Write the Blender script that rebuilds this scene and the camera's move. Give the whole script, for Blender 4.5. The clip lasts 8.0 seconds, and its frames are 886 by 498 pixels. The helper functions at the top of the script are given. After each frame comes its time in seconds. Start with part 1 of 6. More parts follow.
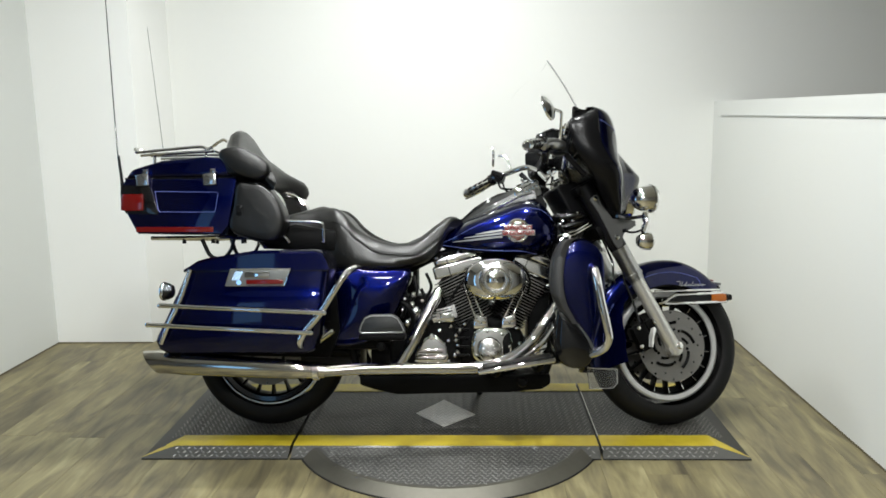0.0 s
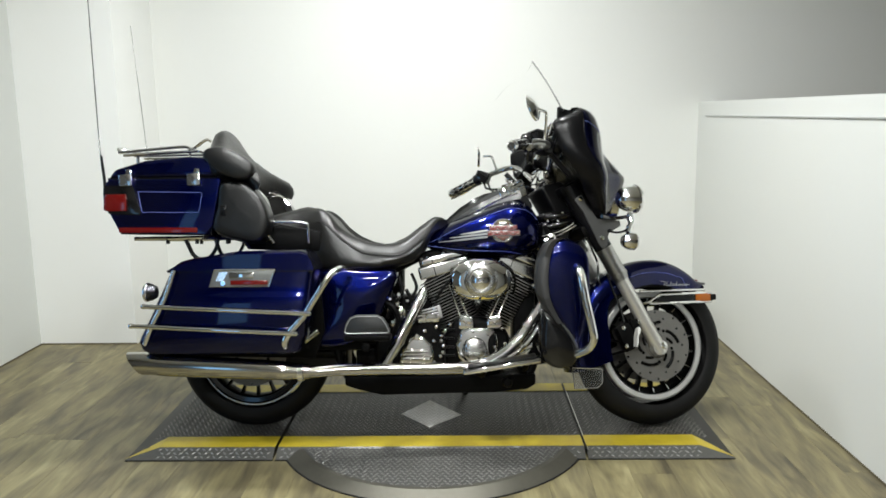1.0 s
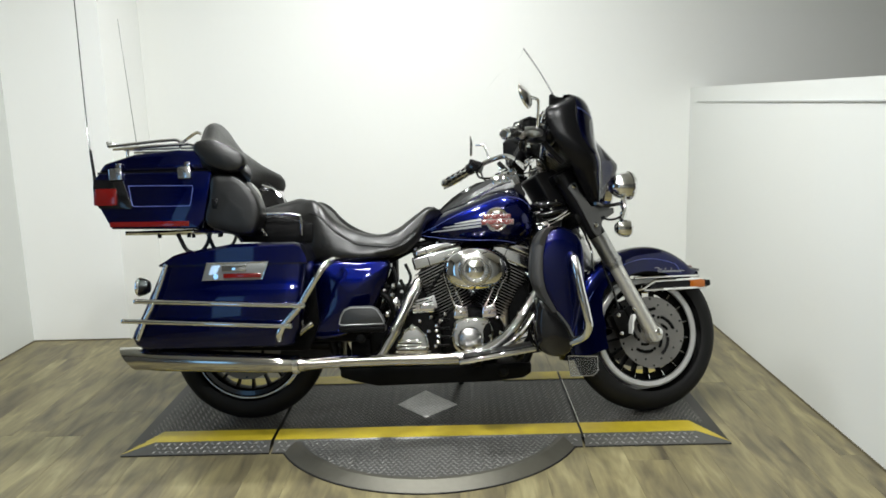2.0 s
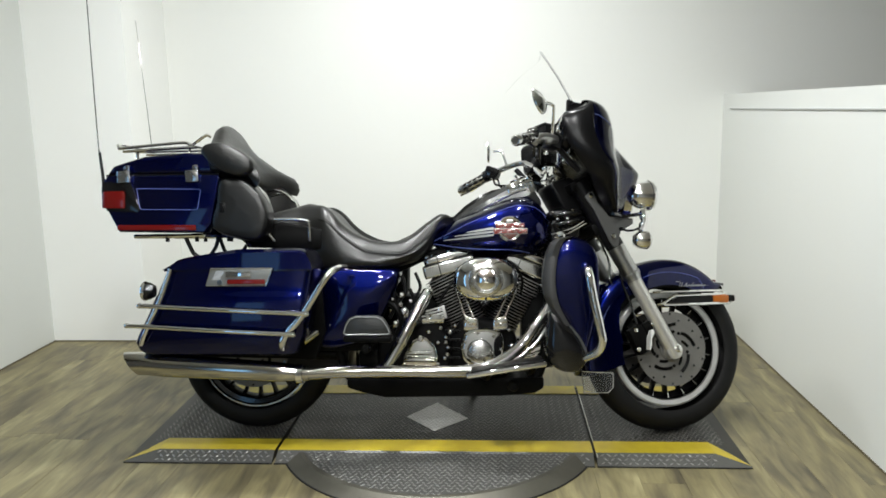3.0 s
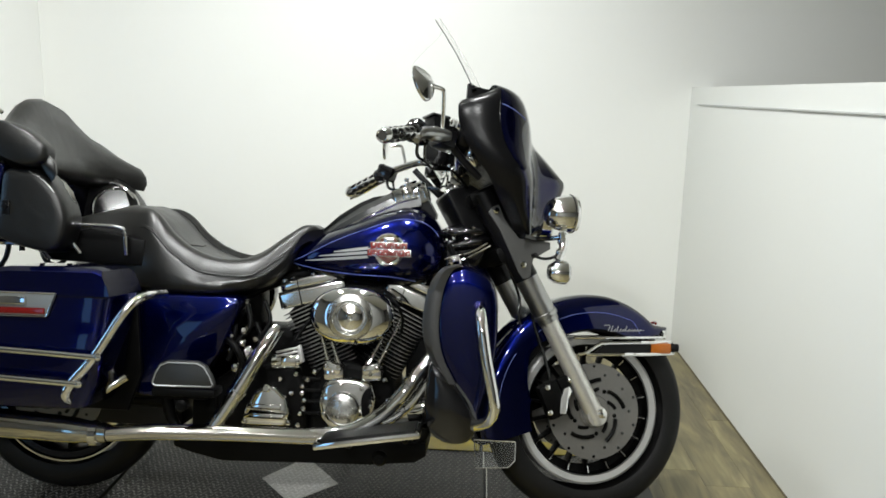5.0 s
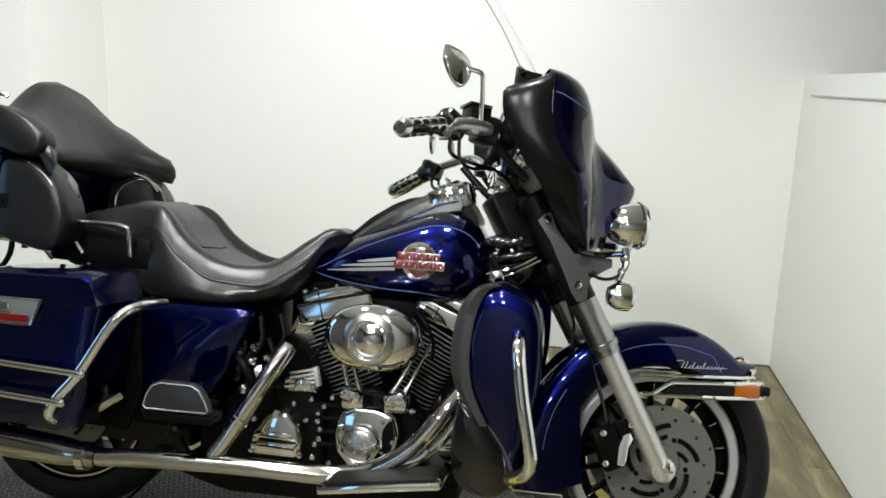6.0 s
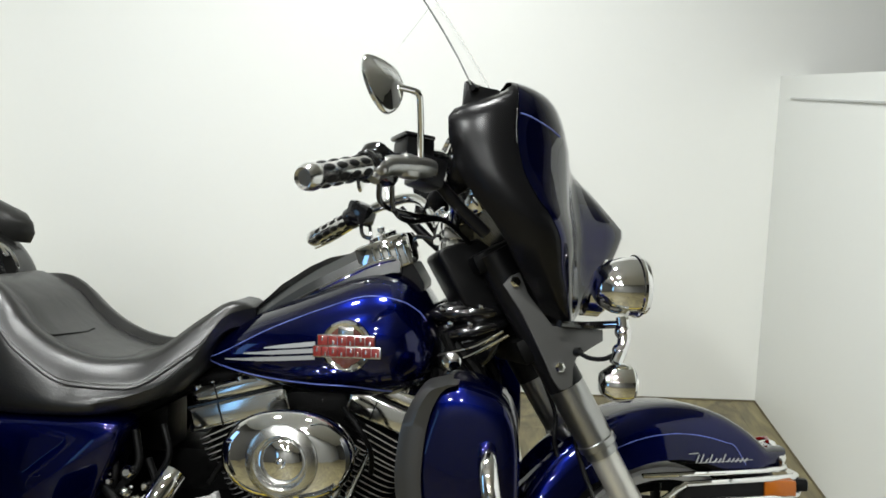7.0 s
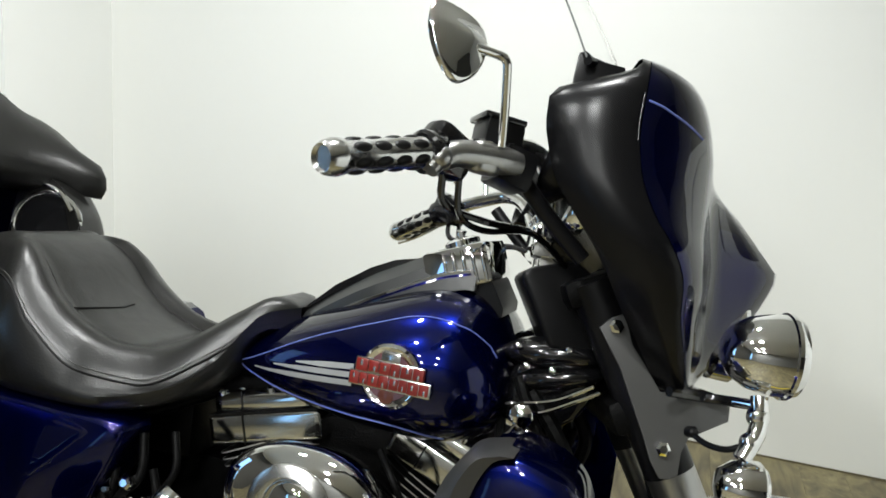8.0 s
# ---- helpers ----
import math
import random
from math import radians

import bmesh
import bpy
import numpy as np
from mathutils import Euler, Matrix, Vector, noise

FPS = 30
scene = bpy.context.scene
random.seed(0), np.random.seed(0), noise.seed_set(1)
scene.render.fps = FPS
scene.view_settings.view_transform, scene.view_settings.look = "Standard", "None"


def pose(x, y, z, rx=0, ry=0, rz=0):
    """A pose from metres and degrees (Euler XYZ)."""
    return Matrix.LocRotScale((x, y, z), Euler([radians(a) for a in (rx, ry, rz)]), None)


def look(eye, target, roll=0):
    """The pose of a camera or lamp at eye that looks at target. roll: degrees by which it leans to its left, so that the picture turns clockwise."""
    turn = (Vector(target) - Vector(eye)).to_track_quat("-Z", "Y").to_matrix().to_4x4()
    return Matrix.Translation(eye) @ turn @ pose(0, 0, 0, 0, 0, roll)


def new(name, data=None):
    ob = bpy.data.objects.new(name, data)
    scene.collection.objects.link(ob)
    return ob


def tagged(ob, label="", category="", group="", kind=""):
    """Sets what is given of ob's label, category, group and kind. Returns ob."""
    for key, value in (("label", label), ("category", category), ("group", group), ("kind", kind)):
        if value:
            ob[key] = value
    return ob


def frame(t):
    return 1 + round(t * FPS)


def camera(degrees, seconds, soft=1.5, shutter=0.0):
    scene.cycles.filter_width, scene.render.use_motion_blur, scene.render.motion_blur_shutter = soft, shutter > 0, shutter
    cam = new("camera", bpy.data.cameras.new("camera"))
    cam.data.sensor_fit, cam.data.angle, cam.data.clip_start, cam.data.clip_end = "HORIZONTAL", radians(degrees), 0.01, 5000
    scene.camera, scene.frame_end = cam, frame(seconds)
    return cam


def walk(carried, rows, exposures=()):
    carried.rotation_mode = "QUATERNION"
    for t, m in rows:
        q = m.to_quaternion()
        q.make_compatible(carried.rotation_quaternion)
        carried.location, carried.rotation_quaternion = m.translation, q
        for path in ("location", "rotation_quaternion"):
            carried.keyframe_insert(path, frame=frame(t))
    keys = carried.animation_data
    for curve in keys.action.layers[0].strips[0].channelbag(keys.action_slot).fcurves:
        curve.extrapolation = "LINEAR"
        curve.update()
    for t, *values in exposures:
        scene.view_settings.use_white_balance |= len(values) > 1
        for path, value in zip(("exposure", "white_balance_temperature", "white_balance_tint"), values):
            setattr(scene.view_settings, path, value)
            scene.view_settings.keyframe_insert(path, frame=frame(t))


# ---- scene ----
cam = camera(58.6, 8.0, soft=1.7)
PATH = [
    (0, (0.038, -3.102, 1.287), (-0.04, -1.132, 0.949), -0.9),
    (0.5, (0.035, -3.09, 1.292), (-0.049, -1.122, 0.948), -1.3),
    (1, (0.046, -3.099, 1.29), (0.0, -1.128, 0.95), -0.8),
    (2.5, (0.043, -3.063, 1.284), (0.005, -1.098, 0.912), -2.1),
    (3, (0.15, -2.993, 1.281), (0.021, -1.028, 0.932), -1.1),
    (3.5, (0.267, -2.857, 1.273), (0.153, -0.898, 0.89), -1.2),
    (4, (0.323, -2.621, 1.282), (0.314, -0.654, 0.921), 0.3),
    (4.5, (0.378, -2.431, 1.297), (0.4, -0.469, 0.907), 0.3),
    (4.7, (0.404, -2.37, 1.289), (0.394, -0.408, 0.9), 0.5),
    (5.8, (0.619, -1.965, 1.276), (0.306, -0.033, 0.864), 2.5),
    (6, (0.595, -1.9, 1.275), (0.254, 0.025, 0.852), 1.8),
    (6.5, (0.517, -1.622, 1.288), (0.246, 0.322, 0.906), -0.1),
    (7, (0.526, -1.404, 1.296), (0.325, 0.545, 0.895), -0.2),
    (7.5, (0.571, -1.225, 1.288), (0.152, 0.673, 0.817), 2.3),
    (8, (0.571, -1.065, 1.268), (0.018, 0.806, 0.831), 4.7),
]
walk(cam, [(t, look(eye, target, roll)) for t, eye, target, roll in PATH])

# ---- world, lamps and exposure ----
scene.view_settings.exposure = 0.0
world = bpy.data.worlds.new("room_surround")
world.use_nodes = True
world.node_tree.nodes["Background"].inputs[0].default_value = (0.75, 0.85, 1.0, 1)
world.node_tree.nodes["Background"].inputs[1].default_value = 0.05
scene.world = world

CEILING = 2.75
LAMPS = [(x, y) for x in (-0.66, 0.24) for y in (0.12, -1.45, -3.0, -4.5)]
for lx, ly in LAMPS:
    light = bpy.data.lights.new("ceiling_lamp_light", "AREA")
    light.shape, light.size, light.energy, light.color = "DISK", 0.18, 25.6 if ly > -1 else 28.0 if ly > -2 else 21.0 if ly > -4 else 24.0, (0.980, 1.0, 0.986)
    light.spread = radians(168)
    bulb = new("ceiling_lamp_light", light)
    bulb.matrix_world = pose(lx, ly, CEILING - 0.035, 12 if ly > -1 else 24 if ly > -2 else 0 if ly > -4 else 20)


# ---- materials ----
def mat(name, base, rough=0.5, metal=0.0, coat=0.0, grain=0.0, scale=40.0, bump=0.0, stretch=(1, 1, 1), tint=None, spread=0.0, trans=0.0, emit=0.0, ior=1.5, blotch=0.0, coat_rough=0.03, spec=0.5, edge=None, shift=0.0, crease=0.0):
    """Principled material with a fine grain, a broad blotch and a bump."""
    m = bpy.data.materials.new(name)
    m.use_nodes = True
    nt = m.node_tree
    b = nt.nodes["Principled BSDF"]
    b.inputs["Base Color"].default_value = (*base, 1)
    b.inputs["Roughness"].default_value = rough
    b.inputs["Metallic"].default_value = metal
    b.inputs["Coat Weight"].default_value = coat
    b.inputs["Coat Roughness"].default_value = coat_rough
    b.inputs["Coat IOR"].default_value = 1.43
    b.inputs["Transmission Weight"].default_value = trans
    b.inputs["IOR"].default_value = ior
    b.inputs["Specular IOR Level"].default_value = spec
    if edge:
        b.inputs["Specular Tint"].default_value = (*edge, 1)
    if emit:
        b.inputs["Emission Color"].default_value = (*base, 1)
        b.inputs["Emission Strength"].default_value = emit
    if grain or bump or blotch or spread:
        co = nt.nodes.new("ShaderNodeTexCoord")
        mp = nt.nodes.new("ShaderNodeMapping")
        mp.inputs["Scale"].default_value = stretch
        nt.links.new(co.outputs["Object"], mp.inputs["Vector"])
        fine = nt.nodes.new("ShaderNodeTexNoise")
        fine.inputs["Scale"].default_value, fine.inputs["Detail"].default_value = scale, 6
        broad = nt.nodes.new("ShaderNodeTexNoise")
        broad.inputs["Scale"].default_value, broad.inputs["Detail"].default_value = scale / 9, 3
        for n in (fine, broad):
            nt.links.new(mp.outputs[0], n.inputs["Vector"])
        mix = nt.nodes.new("ShaderNodeMix")
        mix.data_type = "RGBA"
        dark = tint or tuple(c * 0.6 for c in base)
        mix.inputs[6].default_value, mix.inputs[7].default_value = (*base, 1), (*dark, 1)
        add = nt.nodes.new("ShaderNodeMath")
        add.operation = "MULTIPLY_ADD"
        add.inputs[1].default_value = grain
        nt.links.new(fine.outputs["Fac"], add.inputs[0])
        two = nt.nodes.new("ShaderNodeMath")
        two.operation = "MULTIPLY_ADD"
        two.inputs[1].default_value = blotch
        two.inputs[2].default_value = shift
        nt.links.new(broad.outputs["Fac"], two.inputs[0])
        nt.links.new(two.outputs[0], add.inputs[2])
        last = add
        if spread:
            info = nt.nodes.new("ShaderNodeObjectInfo")
            own = nt.nodes.new("ShaderNodeMath")
            own.operation = "MULTIPLY_ADD"
            own.inputs[1].default_value = spread
            nt.links.new(info.outputs["Random"], own.inputs[0])
            nt.links.new(add.outputs[0], own.inputs[2])
            last = own
        nt.links.new(last.outputs[0], mix.inputs[0])
        nt.links.new(mix.outputs[2], b.inputs["Base Color"])
        if bump:
            bp = nt.nodes.new("ShaderNodeBump")
            bp.inputs["Strength"].default_value, bp.inputs["Distance"].default_value = bump, 0.004
            nt.links.new(fine.outputs["Fac"], bp.inputs["Height"])
            nt.links.new(bp.outputs[0], b.inputs["Normal"])
            if crease:
                folds = nt.nodes.new("ShaderNodeTexNoise")
                folds.inputs["Scale"].default_value, folds.inputs["Detail"].default_value, folds.inputs["Distortion"].default_value = 15, 1.5, 0.8
                nt.links.new(mp.outputs[0], folds.inputs["Vector"])
                bent = nt.nodes.new("ShaderNodeBump")
                bent.inputs["Strength"].default_value, bent.inputs["Distance"].default_value = crease, 0.010
                nt.links.new(folds.outputs["Fac"], bent.inputs["Height"])
                nt.links.new(bent.outputs[0], bp.inputs["Normal"])
    return m


def plank_material():
    """Worn wood-look vinyl: soft streaks and blotches along the board, each board with its own shift and tone."""
    m = bpy.data.materials.new("vinyl_plank")
    m.use_nodes = True
    nt = m.node_tree
    b = nt.nodes["Principled BSDF"]
    co, info = nt.nodes.new("ShaderNodeTexCoord"), nt.nodes.new("ShaderNodeObjectInfo")
    away = nt.nodes.new("ShaderNodeVectorMath")
    away.operation = "MULTIPLY_ADD"
    away.inputs[1].default_value = (1, 1, 1)
    nt.links.new(co.outputs["Object"], away.inputs[0])
    far = nt.nodes.new("ShaderNodeMath")
    far.operation = "MULTIPLY"
    far.inputs[1].default_value = 37.0
    nt.links.new(info.outputs["Random"], far.inputs[0])
    nt.links.new(far.outputs[0], away.inputs[2])
    heights = []
    for stretch, scale, detail, bend in (((1.0, 0.22, 1.0), 14.0, 4, 1.0), ((1.0, 0.08, 1.0), 70.0, 5, 0.3), ((1.0, 0.5, 1.0), 3.2, 2, 0.6)):
        mp, n = nt.nodes.new("ShaderNodeMapping"), nt.nodes.new("ShaderNodeTexNoise")
        mp.inputs["Scale"].default_value = stretch
        n.inputs["Scale"].default_value, n.inputs["Detail"].default_value, n.inputs["Distortion"].default_value = scale, detail, bend
        nt.links.new(away.outputs[0], mp.inputs["Vector"])
        nt.links.new(mp.outputs[0], n.inputs["Vector"])
        heights.append(n)
    last = None
    for source, weight in ((heights[0].outputs["Fac"], 0.95), (heights[1].outputs["Fac"], 0.30), (heights[2].outputs["Fac"], 0.55), (info.outputs["Random"], 0.14)):
        add = nt.nodes.new("ShaderNodeMath")
        add.operation = "MULTIPLY_ADD"
        add.inputs[1].default_value = weight
        nt.links.new(source, add.inputs[0])
        if last:
            nt.links.new(last.outputs[0], add.inputs[2])
        else:
            add.inputs[2].default_value = -0.48
        last = add
    ramp = nt.nodes.new("ShaderNodeValToRGB")
    ramp.color_ramp.elements[0].position, ramp.color_ramp.elements[0].color = 0.20, (0.074, 0.062, 0.039, 1)
    ramp.color_ramp.elements[1].position, ramp.color_ramp.elements[1].color = 0.84, (0.335, 0.298, 0.163, 1)
    for at, tone in ((0.40, (0.138, 0.118, 0.067)), (0.60, (0.216, 0.187, 0.096))):
        ramp.color_ramp.elements.new(at).color = (*tone, 1)
    nt.links.new(last.outputs[0], ramp.inputs[0])
    nt.links.new(ramp.outputs[0], b.inputs["Base Color"])
    b.inputs["Roughness"].default_value = 0.44
    b.inputs["Specular IOR Level"].default_value = 0.4
    bp = nt.nodes.new("ShaderNodeBump")
    bp.inputs["Strength"].default_value, bp.inputs["Distance"].default_value = 0.10, 0.003
    nt.links.new(heights[1].outputs["Fac"], bp.inputs["Height"])
    nt.links.new(bp.outputs[0], b.inputs["Normal"])
    return m


WALL = mat("wall_paint", (0.80, 0.81, 0.78), 0.42, grain=0.10, scale=30, bump=0.05, blotch=0.12, tint=(0.70, 0.71, 0.67))
# Same wall white, darkened so the left wall reads less lit.
WALL_DIMMED = mat("dimmed_wall_paint", (0.66, 0.68, 0.655), 0.5, grain=0.10, scale=24, bump=0.05, blotch=0.15, tint=(0.62, 0.64, 0.615))
# Partition copy of the wall white, its tone lowered in place of weaker light.
PARTITION_DIMMED = mat("dimmed_partition_paint", (0.72, 0.735, 0.71), 0.5, grain=0.10, scale=24, bump=0.05, blotch=0.15, tint=(0.68, 0.69, 0.665))
CEIL = mat("ceiling_paint", (0.80, 0.80, 0.78), 0.7, grain=0.1, scale=30)
# Near-black for walls out of view, to cut bounce and darken reflections.
UNSEEN_DARK = mat("unseen_dark_paint", (0.07, 0.068, 0.06), 0.7, grain=0.3, scale=6, blotch=0.3)
PLANK = plank_material()
JOINT = mat("floor_underlay", (0.12, 0.10, 0.06), 0.8, grain=0.3)
JOINT_BLACK = mat("black_joint_and_shade", (0.006, 0.006, 0.006), 0.7, grain=0.3)
STRIP = mat("grey_metal_strip", (0.52, 0.53, 0.52), 0.45, 0.2, grain=0.3)
BLUE = mat("cobalt_metallic_paint", (0.0005, 0.0027, 0.054), 0.26, 0.92, coat=1.0, grain=0.25, scale=900, tint=(0.0003, 0.0012, 0.031), edge=(0.012, 0.035, 0.15))
PIN = mat("pale_blue_pinstripe", (0.11, 0.15, 0.46), 0.35, grain=0.2)
SILVER = mat("silver_decal", (0.36, 0.37, 0.37), 0.35, 0.4, grain=0.2)
RED = mat("red_badge_enamel", (0.17, 0.013, 0.009), 0.3, coat=0.6, grain=0.3)
SOFTCHROME = mat("softly_polished_chrome", (0.86, 0.86, 0.84), 0.11, 1.0, grain=0.12, scale=70, blotch=0.15)
FIN = mat("machined_fin_edge", (0.46, 0.46, 0.45), 0.38, 0.6, grain=0.4, scale=200)
PLATEMETAL = mat("satin_latch_plate", (0.24, 0.25, 0.245), 0.28, 0.55, grain=0.2)
BROWN = mat("brown_badge_enamel", (0.10, 0.030, 0.020), 0.25, coat=0.8, grain=0.3)
WORN = mat("tarnished_chrome", (0.64, 0.63, 0.59), 0.085, 1.0, grain=0.3, scale=30, blotch=0.5, tint=(0.36, 0.34, 0.29))
CHROME = mat("chrome", (0.88, 0.88, 0.87), 0.03, 1.0, grain=0.08, scale=60, blotch=0.1)
STEEL = mat("brushed_aluminium", (0.66, 0.65, 0.61), 0.30, 0.72, grain=0.3, scale=140, bump=0.04)
BRUSHED = mat("brushed_metal", (0.66, 0.66, 0.64), 0.27, 1.0, grain=0.3, scale=160, bump=0.02)
SLEEVE = mat("dull_dark_chrome", (0.44, 0.44, 0.43), 0.30, 1.0, grain=0.25, scale=90)
POLISH = mat("polished_rim", (0.72, 0.72, 0.71), 0.18, 1.0, grain=0.15)
DISC = mat("brake_steel", (0.18, 0.175, 0.163), 0.40, 0.5, grain=0.35, scale=160, bump=0.05, blotch=0.25)
BLACK = mat("gloss_black", (0.004, 0.004, 0.0045), 0.12, coat=0.5, grain=0.3)
SATIN = mat("satin_black_plastic", (0.0035, 0.0035, 0.004), 0.33, grain=0.4, scale=500, bump=0.015, spec=0.22)
CAST = mat("black_crackle_casting", (0.0022, 0.0022, 0.0022), 0.42, grain=0.5, scale=300, bump=0.2, spec=0.09)
VINYL = mat("black_vinyl", (0.0060, 0.0060, 0.0055), 0.34, grain=0.5, scale=260, bump=0.12, blotch=0.4, spec=0.56, crease=0.16)
RUBBER = mat("tyre_rubber", (0.004, 0.004, 0.004), 0.62, grain=0.5, scale=120, bump=0.1, blotch=0.3, spec=0.25)
HOOD = mat("black_fairing_plastic", (0.004, 0.004, 0.0045), 0.27, grain=0.4, scale=300, bump=0.015, spec=0.20)
EDGING = mat("satin_vent_edging", (0.012, 0.012, 0.012), 0.42, grain=0.4, scale=300, bump=0.02, spec=1.0)
CONSOLE = mat("satin_console_plastic", (0.016, 0.017, 0.017), 0.34, coat=0.15, grain=0.3, scale=300, spec=0.55, coat_rough=0.12)
RING = mat("scuffed_bright_edge", (0.15, 0.143, 0.118), 0.46, 0.6, grain=0.6, scale=50, blotch=0.6, tint=(0.11, 0.105, 0.085))
RIMLIP = mat("silver_machined_rim", (0.55, 0.55, 0.54), 0.33, 0.5, grain=0.2, scale=120, blotch=0.2)
NEARWALL = mat("near_wall_paint", (0.40, 0.405, 0.395), 0.6, grain=0.3, scale=5, blotch=0.3)
# Wall white made lighter for the jog, to offset the shade there.
JOG_LIGHTENED = mat("lightened_wall_paint", (0.90, 0.91, 0.89), 0.45, grain=0.08, scale=26, bump=0.05, blotch=0.12, tint=(0.82, 0.83, 0.80))
THREAD = mat("grey_thread", (0.045, 0.045, 0.042), 0.7, grain=0.3)
GRIPRUB = mat("grip_rubber", (0.003, 0.003, 0.003), 0.40, grain=0.4, spec=0.22)
SCREEN = mat("smoked_grey_plate", (0.065, 0.065, 0.063), 0.38, coat=0.3, grain=0.2)
REDLENS = mat("red_lens", (0.13, 0.004, 0.003), 0.15, coat=1.0, grain=0.4, scale=120)
AMBER = mat("amber_lens", (0.36, 0.095, 0.003), 0.3, coat=0.3, grain=0.4, scale=150)
GLASS = mat("clear_glass", (1, 1, 1), 0.0, trans=1.0, ior=1.3)
ACRYLIC = mat("clear_acrylic", (1, 1, 1), 0.0, trans=1.0, ior=1.03)
EDGE_GREY = mat("acrylic_edge", (0.10, 0.105, 0.105), 0.3, grain=0.2)
FLAP = mat("clear_vinyl_flap", (0.92, 0.94, 0.95), 0.06, trans=0.96, ior=1.12, grain=0.15)
LENS = mat("lamp_lens", (0.9, 0.9, 0.88), 0.08, 0.7, coat=1.0, grain=0.2)
PLATE = mat("black_tread_plate", (0.005, 0.005, 0.0048), 0.45, 0.2, grain=0.6, scale=90, blotch=0.8, tint=(0.018, 0.016, 0.013))
TREAD = mat("worn_tread_lug", (0.32, 0.315, 0.295), 0.42, 0.3, grain=0.6, scale=40, blotch=0.6, tint=(0.075, 0.070, 0.060))
ALU = mat("aluminium_tread_plate", (0.14, 0.14, 0.132), 0.42, 0.55, grain=0.5, scale=60, blotch=0.5, tint=(0.10, 0.098, 0.090), bump=0.05)
ALULUG = mat("bright_tread_lug", (0.30, 0.30, 0.285), 0.42, 0.6, grain=0.5, scale=50, tint=(0.17, 0.165, 0.155))
YELLOW = mat("yellow_safety_paint", (0.60, 0.49, 0.03), 0.45, grain=0.5, scale=22, blotch=0.5, tint=(0.28, 0.19, 0.015), bump=0.05)
DIAMOND = mat("scuffed_white_paint", (0.92, 0.91, 0.89), 0.5, grain=0.5, scale=70, blotch=0.4, tint=(0.80, 0.78, 0.74))
DIAMOND_GROUND = mat("worn_white_paint", (0.84, 0.82, 0.79), 0.5, grain=0.7, scale=60, blotch=0.6, tint=(0.55, 0.53, 0.49))
MIRROR = mat("mirror_glass", (0.9, 0.9, 0.9), 0.01, 1.0)
GLOW = mat("lamp_diffuser", (1.0, 0.98, 0.94), 0.5, emit=8.0)
DAY = mat("daylight_pane", (0.30, 0.60, 1.0), 0.5, emit=1.25)


# ---- mesh helpers ----
def part(name, bm, material, parent=None, label="", smooth=38):
    me = bpy.data.meshes.new(name)
    bmesh.ops.recalc_face_normals(bm, faces=bm.faces)
    bm.to_mesh(me)
    bm.free()
    me.materials.append(material)
    if smooth:
        me.shade_smooth()
        me.set_sharp_from_angle(angle=radians(smooth))
    ob = new(name, me)
    ob.parent = parent
    if label:
        ob["label"] = label
    return ob


def loft(rings, caps=True, closed=True):
    bm = bmesh.new()
    rows = [[bm.verts.new(p) for p in ring] for ring in rings]
    n = len(rows[0])
    for a, b in zip(rows, rows[1:]):
        for i in range(n if closed else n - 1):
            j = (i + 1) % n
            bm.faces.new((a[i], a[j], b[j], b[i]))
    if caps and closed:
        bm.faces.new(rows[0][::-1])
        bm.faces.new(rows[-1])
    return bm


def smooth_path(pts, step=6):
    """Catmull-Rom through the points."""
    pts = [Vector(p) for p in pts]
    if len(pts) < 3:
        return pts
    out = []
    ext = [pts[0] * 2 - pts[1], *pts, pts[-1] * 2 - pts[-2]]
    for a, b, c, d in zip(ext, ext[1:], ext[2:], ext[3:]):
        for k in range(step):
            t = k / step
            out.append(0.5 * (2 * b + (c - a) * t + (2 * a - 5 * b + 4 * c - d) * t * t + (3 * b - a - 3 * c + d) * t ** 3))
    out.append(pts[-1])
    return out


def tube(pts, r, n=10, curved=True, close=False):
    """A round bar along a path; r: one radius, or one at each end."""
    path = smooth_path(pts) if curved else [Vector(p) for p in pts]
    r0, r1 = r if isinstance(r, tuple) else (r, r)
    rings, side = [], None
    for i, p in enumerate(path):
        ahead = (path[min(i + 1, len(path) - 1)] - path[max(i - 1, 0)]).normalized()
        if side is None:
            side = ahead.orthogonal().normalized()
        side = (side - ahead * side.dot(ahead)).normalized()
        up = ahead.cross(side)
        rr = r0 + (r1 - r0) * i / (len(path) - 1)
        rings.append([p + (side * math.cos(a) + up * math.sin(a)) * rr for a in (2 * math.pi * k / n for k in range(n))])
    return loft(rings)


def lathe(profile, at=(0, 0, 0), axis=(0, 0, 1), n=32, caps=True):
    """profile: (radius, height along the axis)."""
    turn = Vector((0, 0, 1)).rotation_difference(Vector(axis).normalized()).to_matrix()
    rings = [[Vector(at) + turn @ Vector((r * math.cos(a), r * math.sin(a), h)) for a in (2 * math.pi * k / n for k in range(n))] for r, h in profile]
    return loft(rings, caps=caps)


def prism(outline, y0, y1, bevel=0.0, seg=2, plane="xz"):
    """An outline in the xz (or xy) plane, made thick."""
    put = (lambda a, b, c: (a, c, b)) if plane == "xz" else (lambda a, b, c: (a, b, c))
    bm = loft([[put(a, b, y0) for a, b in outline], [put(a, b, y1) for a, b in outline]])
    if bevel:
        bmesh.ops.recalc_face_normals(bm, faces=bm.faces)
        bmesh.ops.bevel(bm, geom=list(bm.edges), offset=bevel, segments=seg, profile=0.6, affect="EDGES", clamp_overlap=True)
    return bm


